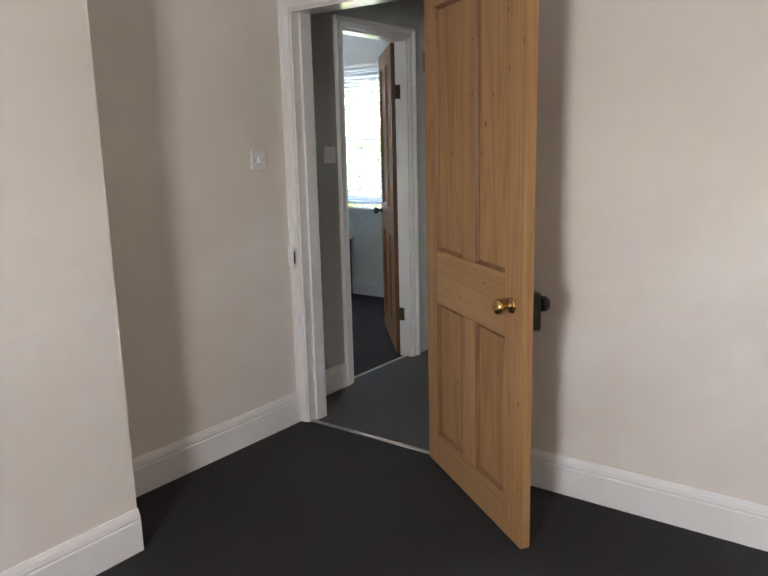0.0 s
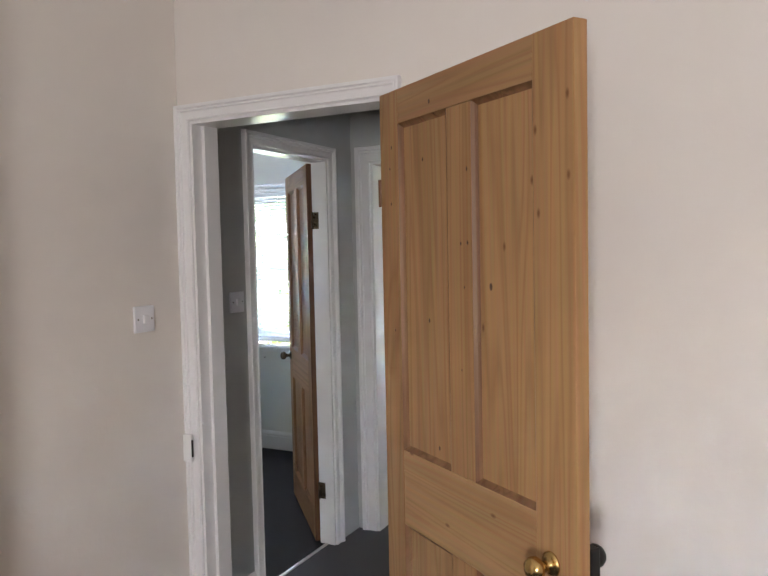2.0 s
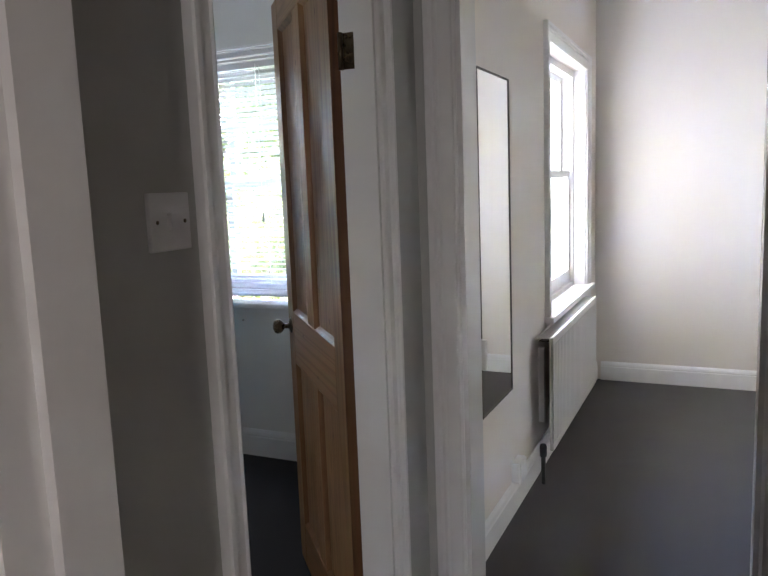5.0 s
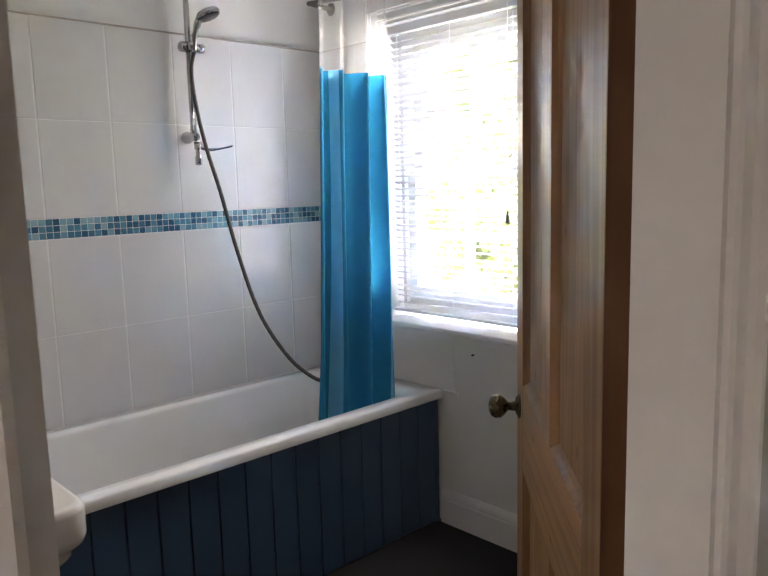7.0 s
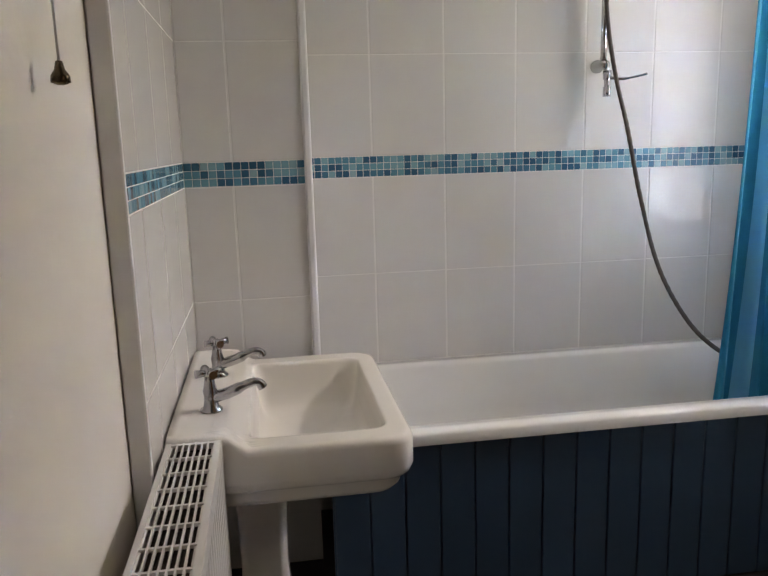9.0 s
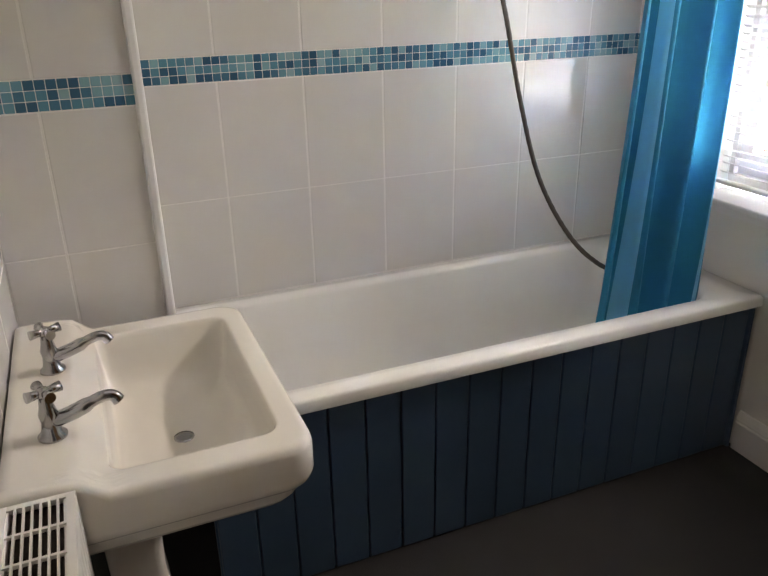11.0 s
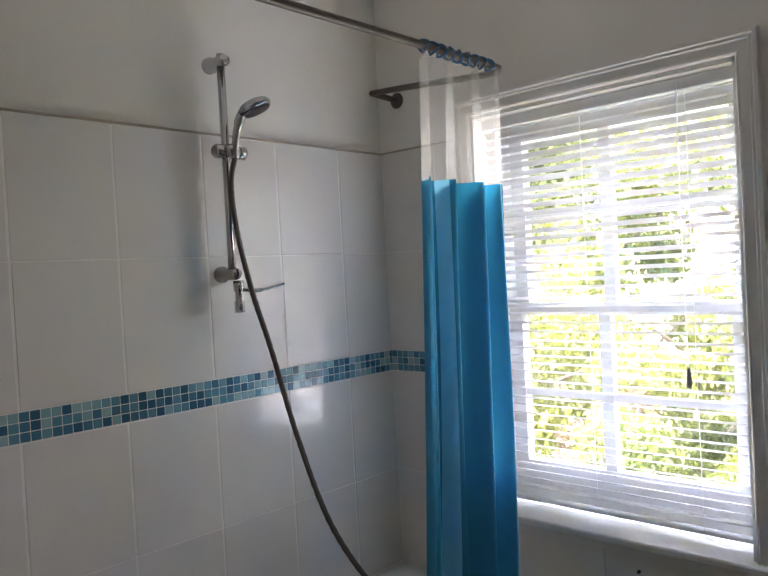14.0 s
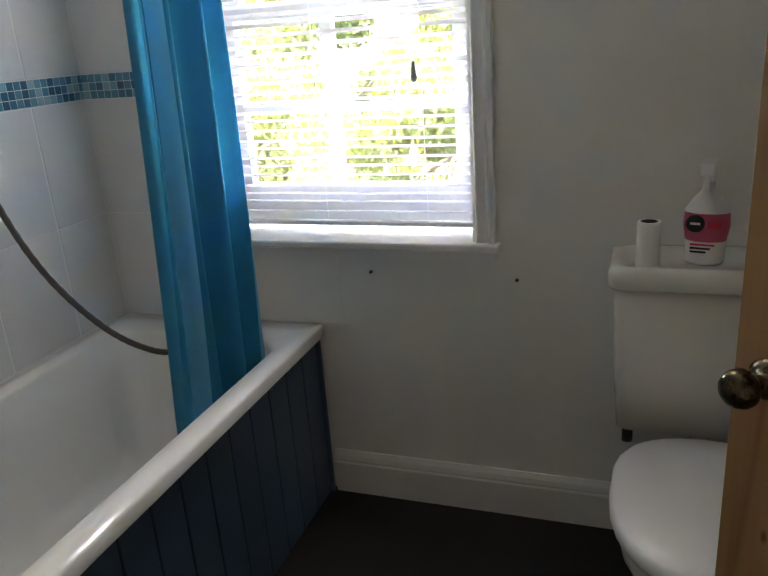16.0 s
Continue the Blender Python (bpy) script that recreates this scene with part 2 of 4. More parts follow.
RADIATOR = material("white_radiator_enamel", (0.74, 0.73, 0.71), 0.3, vary=0.05, scale=5)
# near-black that paints in the shade inside radiators and the roll core
SHADOWGAP = material("inside_shade_colour", (0.020, 0.011, 0.007), 0.8, vary=0.3, scale=10)
SLAT = thin_cloth("white_blind_slat", (0.65, 0.615, 0.625), 0.20, 0.4)
CURTAIN = thin_cloth("blue_shower_curtain", (0.001, 0.268, 0.460), 0.54, 0.42)
# paler blue paints in the window light that shows through single folds
CURTAIN_LIGHT = thin_cloth("backlit_blue_curtain", (0.22, 0.68, 0.90), 0.74, 0.30)
CLEARVINYL = clear_sheet("clear_vinyl", (0.95, 0.95, 0.95), 0.18, 0.18)
RINGBLUE = material("blue_ring_plastic", (0.01, 0.10, 0.22), 0.35)
GLASS = clear_sheet("window_glass", (0.97, 0.98, 0.98), 0.0, 0.0)
MIRROR = material("mirror_silver", (0.86, 0.88, 0.88), 0.01, 1.0, vary=0.01)
PINK = material("pink_label", (0.58, 0.10, 0.19), 0.35, vary=0.1)
RED = material("red_label", (0.60, 0.03, 0.06), 0.35)
BLACK = material("black_print", (0.012, 0.012, 0.016), 0.4)
CARD = material("toilet_paper", (0.76, 0.75, 0.73), 0.9, vary=0.08, scale=40, bump=0.3)
LEAF = [thin_cloth("leaf_" + str(i), c, 0.4, 0.5) for i, c in enumerate(((0.070, 0.095, 0.020), (0.090, 0.105, 0.022), (0.050, 0.074, 0.017), (0.130, 0.085, 0.068)))]
TILE_BEAD = material("brownish_bead", (0.40, 0.35, 0.30), 0.6, vary=0.5, scale=25)
CORD = material("grey_cord", (0.36, 0.33, 0.29), 0.8, vary=0.2, scale=60)
BARK = material("bark", (0.10, 0.075, 0.05), 0.9, vary=0.4, scale=8, bump=0.8, bump_scale=30)
GRASS = material("lawn", (0.06, 0.085, 0.025), 0.9, vary=0.5, scale=0.6, fine=0.4, fine_scale=40)
BRICK = material("outside_brick", (0.34, 0.17, 0.11), 0.85, vary=0.4, scale=6, bump=0.5)


# ---- building helpers ----
def box(bm, x0, x1, y0, y1, z0, z1, bevel=0.0):
    vs = [bm.verts.new(p) for p in ((x0, y0, z0), (x1, y0, z0), (x1, y1, z0), (x0, y1, z0), (x0, y0, z1), (x1, y0, z1), (x1, y1, z1), (x0, y1, z1))]
    fs = [bm.faces.new([vs[i] for i in f]) for f in ((3, 2, 1, 0), (4, 5, 6, 7), (0, 1, 5, 4), (1, 2, 6, 5), (2, 3, 7, 6), (3, 0, 4, 7))]
    if bevel:
        es = list({e for f in fs for e in f.edges})
        bmesh.ops.bevel(bm, geom=es, offset=bevel, segments=2, profile=0.5, affect="EDGES")
    return bm


def boxes(*rows, bevel=0.0):
    bm = bmesh.new()
    for r in rows:
        box(bm, *r, bevel=bevel)
    return bm


def lathe(profile, segments=24, m=None):
    """A turned shape round z from (radius, height) pairs."""
    bm = bmesh.new()
    rings = []
    for r, z in profile:
        if r < 1e-6:
            rings.append([bm.verts.new((0, 0, z))])
        else:
            rings.append([bm.verts.new((r * math.cos(2 * math.pi * i / segments), r * math.sin(2 * math.pi * i / segments), z)) for i in range(segments)])
    for a, b in zip(rings, rings[1:]):
        for i in range(segments):
            j = (i + 1) % segments
            vs = [a[i % len(a)], a[j % len(a)], b[j % len(b)], b[i % len(b)]]
            vs = list(dict.fromkeys(vs))
            if len(vs) > 2:
                bm.faces.new(vs)
    if m is not None:
        bmesh.ops.transform(bm, matrix=m, verts=bm.verts)
    for f in bm.faces:
        f.smooth = True
    return bm


def tube(points, radius, segments=12, closed_ends=True):
    """A round bar swept along points."""
    pts = [Vector(p) for p in points]
    bm = bmesh.new()
    rings, side = [], None
    for i, p in enumerate(pts):
        d = (pts[min(i + 1, len(pts) - 1)] - pts[max(i - 1, 0)]).normalized()
        if side is None:
            side = d.cross(Vector((0, 0, 1))) if abs(d.z) < 0.95 else d.cross(Vector((1, 0, 0)))
        side = (side - d * side.dot(d)).normalized()
        up = d.cross(side)
        r = radius[i] if isinstance(radius, (list, tuple)) else radius
        rings.append([bm.verts.new(p + r * (math.cos(2 * math.pi * k / segments) * side + math.sin(2 * math.pi * k / segments) * up)) for k in range(segments)])
    for a, b in zip(rings, rings[1:]):
        for k in range(segments):
            bm.faces.new((a[k], a[(k + 1) % segments], b[(k + 1) % segments], b[k])).smooth = True
    if closed_ends:
        bm.faces.new(rings[0][::-1]), bm.faces.new(rings[-1])
    return bm


def smooth_path(points, n=8):
    """A rounded line through points."""
    pts = [Vector(p) for p in points]
    out = []
    for i in range(len(pts) - 1):
        a, b, c, d = pts[max(i - 1, 0)], pts[i], pts[i + 1], pts[min(i + 2, len(pts) - 1)]
        for k in range(n):
            t = k / n
            out.append(0.5 * ((2 * b) + (c - a) * t + (2 * a - 5 * b + 4 * c - d) * t * t + (3 * b - a - 3 * c + d) * t ** 3))
    out.append(pts[-1])
    return out


def merged(*bms):
    out = bmesh.new()
    for bm in bms:
        me = bpy.data.meshes.new("tmp")
        bm.to_mesh(me)
        bm.free()
        out.from_mesh(me)
        bpy.data.meshes.remove(me)
    return out


def mesh_of(name, bm, mat):
    bmesh.ops.recalc_face_normals(bm, faces=bm.faces)
    me = bpy.data.meshes.new(name)
    bm.to_mesh(me)
    bm.free()
    me.materials.append(mat)
    return me


def part(name, bm, mat, parent, label=""):
    ob = new(name, mesh_of(name, bm, mat))
    ob.parent = parent
    if label:
        tagged(ob, label)
    return ob


def solid(name, bm, mat, label, category, kind="", group=""):
    return tagged(new(name, mesh_of(name, bm, mat)), label, category, group, kind)


def base(name, label, category, m=None, group="", kind=""):
    ob = new(name)
    ob.empty_display_size = 0.05
    if m is not None:
        ob.matrix_world = m
    return tagged(ob, label, category, group, kind)


def piece(name, me, parent, loc, rot=None):
    ob = new(name, me)
    ob.parent = parent
    ob.location = loc
    if rot:
        ob.rotation_euler = rot
    return ob


def moulded(width, depth):
    """The cross-section of a Victorian architrave or rail: (across, out) pairs."""
    w, d = width, depth
    return [(0, 0), (0, d * 0.45), (w * 0.08, d * 0.62), (w * 0.16, d * 0.5), (w * 0.55, d * 0.55), (w * 0.62, d * 0.8), (w * 0.72, d * 0.72), (w * 0.80, d), (w * 0.97, d), (w, d * 0.8), (w, 0)]


def extruded(profile, place):
    """Sweeps a cross-section between two frames: place(u, v, end) gives the point for (across, out) at end 0 or 1."""
    bm = bmesh.new()
    a = [bm.verts.new(place(u, v, 0)) for u, v in profile]
    b = [bm.verts.new(place(u, v, 1)) for u, v in profile]
    n = len(profile)
    for i in range(n):
        bm.faces.new((a[i], a[(i + 1) % n], b[(i + 1) % n], b[i]))
    bm.faces.new(a[::-1]), bm.faces.new(b)
    return bm


def architrave(name, axis, at, out, a0, a1, head, width, depth, label, floor=0.0):
    """Two legs and a mitred head round an opening from a0 to a1 along axis, on a wall face at `at`, standing proud in the direction out (+1/-1)."""
    prof = moulded(width, depth)

    def pt(along, z, v):
        return (along, at + out * v, z) if axis == "x" else (at + out * v, along, z)

    holder = base(name, label, "door frame", kind="structure")
    part("left_leg", extruded(prof, lambda u, v, e: pt(a0 - u, floor if e == 0 else head + u, v)), GLOSS, holder)
    part("right_leg", extruded(prof, lambda u, v, e: pt(a1 + u, floor if e == 0 else head + u, v)), GLOSS, holder)
    part("head", extruded(prof, lambda u, v, e: pt(a0 - u if e == 0 else a1 + u, head + u, v)), GLOSS, holder)
    return holder


def skirting(name, p0, p1, out, height, label):
    """A baseboard with a moulded top from p0 to p1 (plan), standing proud towards out (plan direction)."""
    prof = [(0, 0), (0.018, 0), (0.018, height * 0.72), (0.014, height * 0.76), (0.017, height * 0.80), (0.013, height * 0.9), (0.005, height), (0, height)]
    ob = solid(name, extruded(prof, lambda u, v, e: ((p0 if e == 0 else p1)[0] + out[0] * u, (p0 if e == 0 else p1)[1] + out[1] * u, v)), GLOSS, label, "baseboard", "structure")
    return ob


# ---- shell: bedroom in front, landing, bathroom, back bedroom ----
H = 2.55
solid("floor", boxes((-2.7, 3.8, -4.2, 0.02, -0.25, 0.0)), CARPET, "charcoal cut-pile carpet of the front bedroom", "carpet", "structure")
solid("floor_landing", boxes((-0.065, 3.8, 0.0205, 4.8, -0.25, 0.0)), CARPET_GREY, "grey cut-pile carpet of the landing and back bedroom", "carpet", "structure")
solid("floor_bathroom", boxes((-2.7, -0.0655, 0.0205, 4.8, -0.25, 0.0)), CARPET, "charcoal carpet of the bathroom", "carpet", "structure")
solid("ceiling", boxes((-2.7, 3.8, -4.2, 4.8, H, H + 0.15)), CEIL, "plain white painted plaster ceiling", "ceiling", "structure")


def wall(name, mat, label, *rows):
    return solid(name, boxes(*rows), mat, label, "wall", "structure")


# bedroom in front: y = 0 is its doorway wall, x = 0.13 the wall with the light switch
wall("wall_front_doorway", CREAM, "cream painted wall with a doorway to the landing", (-0.10, 0.165, 0.0, 0.11, 0, H), (0.94, 3.6, 0.0, 0.11, 0, H), (0.165, 0.94, 0.0, 0.11, 1.99, H))
wall("wall_front_west", CREAM, "cream painted alcove wall with a light switch", (-0.13, 0.122, -4.0, -0.001, 0, H))
wall("chimney_breast", CREAM, "cream painted chimney breast standing into the room", (0.123, 0.48, -2.75, -1.21, 0, H))
wall("wall_front_east", CREAM, "plain cream painted wall", (3.6, 3.75, -4.15, 4.73, 0, H))
wall("wall_front_south", CREAM, "cream painted wall with a window opening", (-0.13, 2.07, -4.15, -4.0, 0, H), (2.53, 3.6, -4.15, -4.0, 0, H), (2.07, 2.53, -4.15, -4.0, 0, 1.13), (2.07, 2.53, -4.15, -4.0, 1.64, H))
# landing
YB0, YB1, XL, XB = 0.588, 1.225, -0.02, -0.10
wall("wall_landing_west", LANDING, "off-white landing wall with the bathroom doorway, coloured darker for shade", (XB, XL, 0.111, YB0, 0, H), (XB, XL, YB1, 1.47, 0, H), (XB, XL, YB0, YB1, 1.99, H))
wall("wall_landing_north", LANDING, "off-white landing wall with the back bedroom doorway, coloured darker for shade", (XB, 0.09, 1.471, 1.59, 0, H), (0.84, 3.6, 1.471, 1.59, 0, H), (0.09, 0.84, 1.471, 1.59, 1.99, H))
wall("wall_landing_east", LANDING, "off-white wall closing the landing, coloured darker for shade", (1.5, 1.6, 0.111, 1.470, 0, H))
# back bedroom
WB0, WB1 = 3.15, 4.2
wall("wall_back_west", CREAM, "cream painted outside wall with a sash window", (-0.30, -0.03, 2.90, WB0, 0, H), (-0.30, -0.03, WB1, 4.73, 0, H), (-0.30, -0.03, WB0, WB1, 0, 0.69), (-0.30, -0.03, WB0, WB1, 1.99, H), (XB + 0.0685, -0.03, 1.591, 2.90, 0, H))
wall("wall_back_north", CREAM, "plain cream painted far wall", (-0.029, 3.6, 4.58, 4.73, 0, H))
wall("wall_back_east", CREAM, "plain cream painted wall", (3.0, 3.1, 1.591, 4.579, 0, H))
# bathroom
XW, YN, YS, RIM = -2.29, 2.61, 0.53, 0.548
WX0, WX1, WZ0, WZ1 = -1.93, -1.165, 0.80, 1.985
BH = 2.50
wall("wall_bath_west", BATHWALL, "white painted bathroom wall above the tiling", (XW - 0.16, XW - 0.012, YS - 0.1, YN + 0.25, 0, H))
wall("wall_bath_north", BATHWALL, "grey-white bathroom wall with a sash window", (XW - 0.011, WX0, YN, YN + 0.25, 0, H), (WX1, XB, YN, YN + 0.25, 0, H), (WX0, WX1, YN, YN + 0.25, 0, WZ0 - 0.026), (WX0, WX1, YN, YN + 0.25, WZ1, H))
wall("wall_bath_south", CREAM, "cream painted bathroom wall beside the basin", (XW - 0.011, XB, YS - 0.12, YS, 0, H))
wall("wall_bath_east", BATHWALL, "white bathroom wall beside the door", (XB - 0.001, XB + 0.068, 1.591, YN - 0.001, 0, H))
wall("boxed_pipework", BATHWALL, "boxed-in corner behind the basin at the end of the bath", (XW - 0.011, -1.979, YS + 0.001, 0.905, 0, H))
solid("ceiling_bathroom", boxes((XW - 0.011, XB - 0.002, YS + 0.001, YN - 0.001, BH, BH + 0.05)), CEIL, "white bathroom ceiling a little lower than the rest", "ceiling", "structure")

# door linings, architraves, thresholds
lining = base("door_lining_front", "white painted timber lining of the doorway", "door frame", kind="structure")
for nm, row in (("left_jamb", (0.165, 0.187, -0.004, 0.114, 0, 1.99)), ("right_jamb", (0.918, 0.94, -0.004, 0.114, 0, 1.99)), ("head", (0.187, 0.918, -0.004, 0.114, 1.968, 1.99)), ("left_stop", (0.187, 0.200, 0.045, 0.114, 0, 1.968)), ("right_stop", (0.905, 0.918, 0.045, 0.114, 0, 1.968))):
    part(nm, boxes(row), LINING, lining)

lining = base("door_lining_bath", "white painted timber lining of the bathroom doorway", "door frame", kind="structure")
for nm, row in (("left_jamb", (XB - 0.004, XL + 0.004, YB0, YB0 + 0.02, 0, 1.99)), ("right_jamb", (XB - 0.004, XL + 0.004, YB1 - 0.02, YB1, 0, 1.99)), ("head", (XB - 0.004, XL + 0.004, YB0 + 0.02, YB1 - 0.02, 1.97, 1.99))):
    part(nm, boxes(row), LINING, lining)

for z in (0.28, 1.677):
    part("hinge_leaf", merged(boxes((XB + 0.002, XB + 0.034, YB1 - 0.0225, YB1 - 0.0195, z - 0.042, z + 0.042)), lathe([(0, z - 0.043), (0.0065, z - 0.043), (0.0065, z + 0.043), (0, z + 0.043)], 10, pose(XB + 0.001, YB1 - 0.026, 0))), BRONZE, lining, "dull dark steel hinge leaf")

lining = base("door_lining_back", "white painted timber lining of the back bedroom doorway", "door frame", kind="structure")
for nm, row in (("left_jamb", (0.09, 0.11, 1.467, 1.594, 0, 1.99)), ("right_jamb", (0.82, 0.84, 1.467, 1.594, 0, 1.99)), ("head", (0.11, 0.82, 1.467, 1.594, 1.97, 1.99))):
    part(nm, boxes(row), LINING, lining)

architrave("architrave_front", "x", 0.0, -1, 0.177, 0.928, 1.978, 0.055, 0.024, "white moulded architrave round the bedroom doorway")
architrave("architrave_bath", "y", XL, 1, 0.596, 1.217, 1.98, 0.062, 0.024, "white moulded architrave round the bathroom doorway")
architrave("architrave_back", "x", 1.471, -1, 0.097, 0.833, 1.98, 0.085, 0.024, "white moulded architrave round the back bedroom doorway")
architrave("architrave_landing_side", "x", 0.11, 1, 0.177, 0.928, 1.978, 0.078, 0.02, "white moulded architrave on the landing side of the bedroom doorway")


def threshold(name, label, pts, radius):
    me = tube(pts, radius, 10)
    bmesh.ops.scale(me, vec=(1, 1, 0.35), verts=me.verts)
    return solid(name, me, STEEL, label, "threshold strip", "structure")


threshold("threshold_strip_front", "bright metal carpet strip across the bedroom doorway", [(0.189, 0.02, 0.004), (0.916, 0.02, 0.004)], 0.013)
threshold("threshold_strip_bath", "thin metal carpet strip across the bathroom doorway", [(-0.065, 0.610, 0.004), (-0.065, 1.203, 0.004)], 0.011)

skirting("baseboard_front_west", (0.122, -1.21), (0.122, -0.001), (1, 0), 0.155, "white moulded baseboard under the light switch")
skirting("baseboard_front_north", (1.01, -0.001), (3.6, -0.001), (0, -1), 0.155, "white moulded baseboard behind the open door")
skirting("baseboard_breast", (0.48, -2.75), (0.48, -1.21), (1, 0), 0.155, "white moulded baseboard on the chimney breast")
skirting("baseboard_landing", (XL, 0.135), (XL, 0.533), (1, 0), 0.14, "white moulded baseboard on the landing")
skirting("baseboard_back_west", (-0.03, 1.592), (-0.03, 4.58), (1, 0), 0.125, "white moulded baseboard under the mirror and radiator")
skirting("baseboard_back_north", (0.01, 4.58), (3.6, 4.58), (0, -1), 0.125, "white moulded baseboard along the far wall")
skirting("baseboard_bath_north", (-1.62, YN), (XB, YN), (0, -1), 0.138, "white moulded baseboard beside the bath")
skirting("baseboard_bath_south", (-1.0, YS), (XB, YS), (0, 1), 0.138, "white moulded baseboard below the radiator")


# ---- windows ----
def sash_window(name, axis, glass_at, a0, a1, z0, z1, rail_z, label, mullions, bars, side=1):
    """A vertical sliding sash: outer frame, two sashes with bars, glass. axis: the direction that it runs along."""
    holder = base(name, label, "window", kind="structure")

    def bx(a_0, a_1, d0, d1, z_0, z_1):
        e0, e1 = sorted((glass_at + side * d0, glass_at + side * d1))
        return (a_0, a_1, e0, e1, z_0, z_1) if axis == "x" else (e0, e1, a_0, a_1, z_0, z_1)

    part("window_frame", boxes(bx(a0, a0 + 0.03, -0.05, 0.06, z0, z1), bx(a1 - 0.03, a1, -0.05, 0.06, z0, z1), bx(a0 + 0.03, a1 - 0.03, -0.05, 0.06, z1 - 0.04, z1), bx(a0 + 0.03, a1 - 0.03, -0.05, 0.06, z0, z0 + 0.03)), GLOSS, holder)
    for nm, d, lo, hi, low_rail in (("lower_sash", -0.03, z0 + 0.03, rail_z + 0.02, 0.075), ("upper_sash", 0.015, rail_z - 0.02, z1 - 0.04, 0.035)):
        x0, x1 = a0 + 0.03, a1 - 0.03
        rows = [bx(x0, x0 + 0.045, d, d + 0.035, lo, hi), bx(x1 - 0.045, x1, d, d + 0.035, lo, hi), bx(x0 + 0.045, x1 - 0.045, d, d + 0.035, lo, lo + low_rail), bx(x0 + 0.045, x1 - 0.045, d, d + 0.035, hi - 0.035, hi)]
        for mx in mullions:
            rows.append(bx(mx - 0.018, mx + 0.018, d + 0.004, d + 0.030, lo + low_rail, hi - 0.035))
        for bz in bars:
            if lo + low_rail < bz < hi - 0.035:
                rows.append(bx(x0 + 0.045, x1 - 0.045, d + 0.006, d + 0.028, bz - 0.010, bz + 0.010))
        sash = part(nm, boxes(*rows), GLOSS, holder)
        pane = part("pane", boxes(bx(x0 + 0.045, x1 - 0.045, d + 0.015, d + 0.019, lo + low_rail, hi - 0.035)), GLASS, sash, "clear window glass")
        pane.visible_shadow = False
    return holder


sash_window("window_1", "x", YN + 0.15, WX0, WX1, WZ0 + 0.02, WZ1, 1.39, "white timber sash window with glazing bars", (-1.585,), (1.136, 1.68))
sash_window("window_2", "y", -0.15, WB0, WB1, 0.695, 1.99, 1.38, "white timber sash window of the back bedroom", (), (), -1)
sash_window("window_3", "x", -4.06, 2.07, 2.53, 1.13, 1.64, 1.38, "white timber sash window of the bedroom", (), (), -1)

casing = base("window_casing_bath", "white moulded casing round the bathroom window", "window casing", kind="structure")
for nm, bm_c in zip(("right_casing", "left_casing", "head_casing", "reveal_boards"), (extruded(moulded(0.052, 0.022), lambda u, v, e: (WX1 - 0.002 + u, YN - v, WZ0 - 0.01 if e == 0 else WZ1 + u)), extruded(moulded(0.052, 0.022), lambda u, v, e: (WX0 + 0.002 - u, YN - v, WZ0 - 0.01 if e == 0 else WZ1 + u)), extruded(moulded(0.052, 0.022), lambda u, v, e: (WX0 - u if e == 0 else WX1 + u, YN - v, WZ1 + u)), boxes((WX0 - 0.001, WX0 + 0.012, YN, YN + 0.10, WZ0, WZ1), (WX1 - 0.012, WX1 + 0.001, YN, YN + 0.10, WZ0, WZ1), (WX0, WX1, YN, YN + 0.10, WZ1 - 0.012, WZ1 + 0.001)))):
    part(nm, bm_c, GLOSS, casing)
solid("window_sill_bath", merged(boxes((WX0 - 0.07, WX1 + 0.062, YN - 0.036, YN + 0.10, WZ0 - 0.022, WZ0), bevel=0.006), boxes((WX0 - 0.05, WX1 + 0.05, YN - 0.016, YN, WZ0 - 0.046, WZ0 - 0.022))), GLOSS, "white painted window sill below the blind", "window sill", "structure")
casing = base("window_casing_back", "white moulded casing round the bedroom window", "window casing", kind="structure")
for nm, bm_c in zip(("left_casing", "right_casing", "head_casing", "reveal_boards"), (extruded(moulded(0.085, 0.024), lambda u, v, e: (-0.03 + v, WB0 - u, 0.66 if e == 0 else 1.99 + u)), extruded(moulded(0.085, 0.024), lambda u, v, e: (-0.03 + v, WB1 + u, 0.66 if e == 0 else 1.99 + u)), extruded(moulded(0.085, 0.024), lambda u, v, e: (-0.03 + v, WB0 - u if e == 0 else WB1 + u, 1.99 + u)), boxes((-0.10, -0.03, WB0, WB0 + 0.012, 0.7, 1.99), (-0.10, -0.03, WB1 - 0.012, WB1, 0.7, 1.99)))):
    part(nm, bm_c, GLOSS, casing)
solid("window_sill_back", boxes((-0.10, 0.015, WB0 - 0.10, WB1 + 0.10, 0.672, 0.70), (-0.03, -0.008, WB0 - 0.08, WB1 + 0.08, 0.61, 0.672), bevel=0.004), GLOSS, "white painted window sill above the radiator", "window sill", "structure")


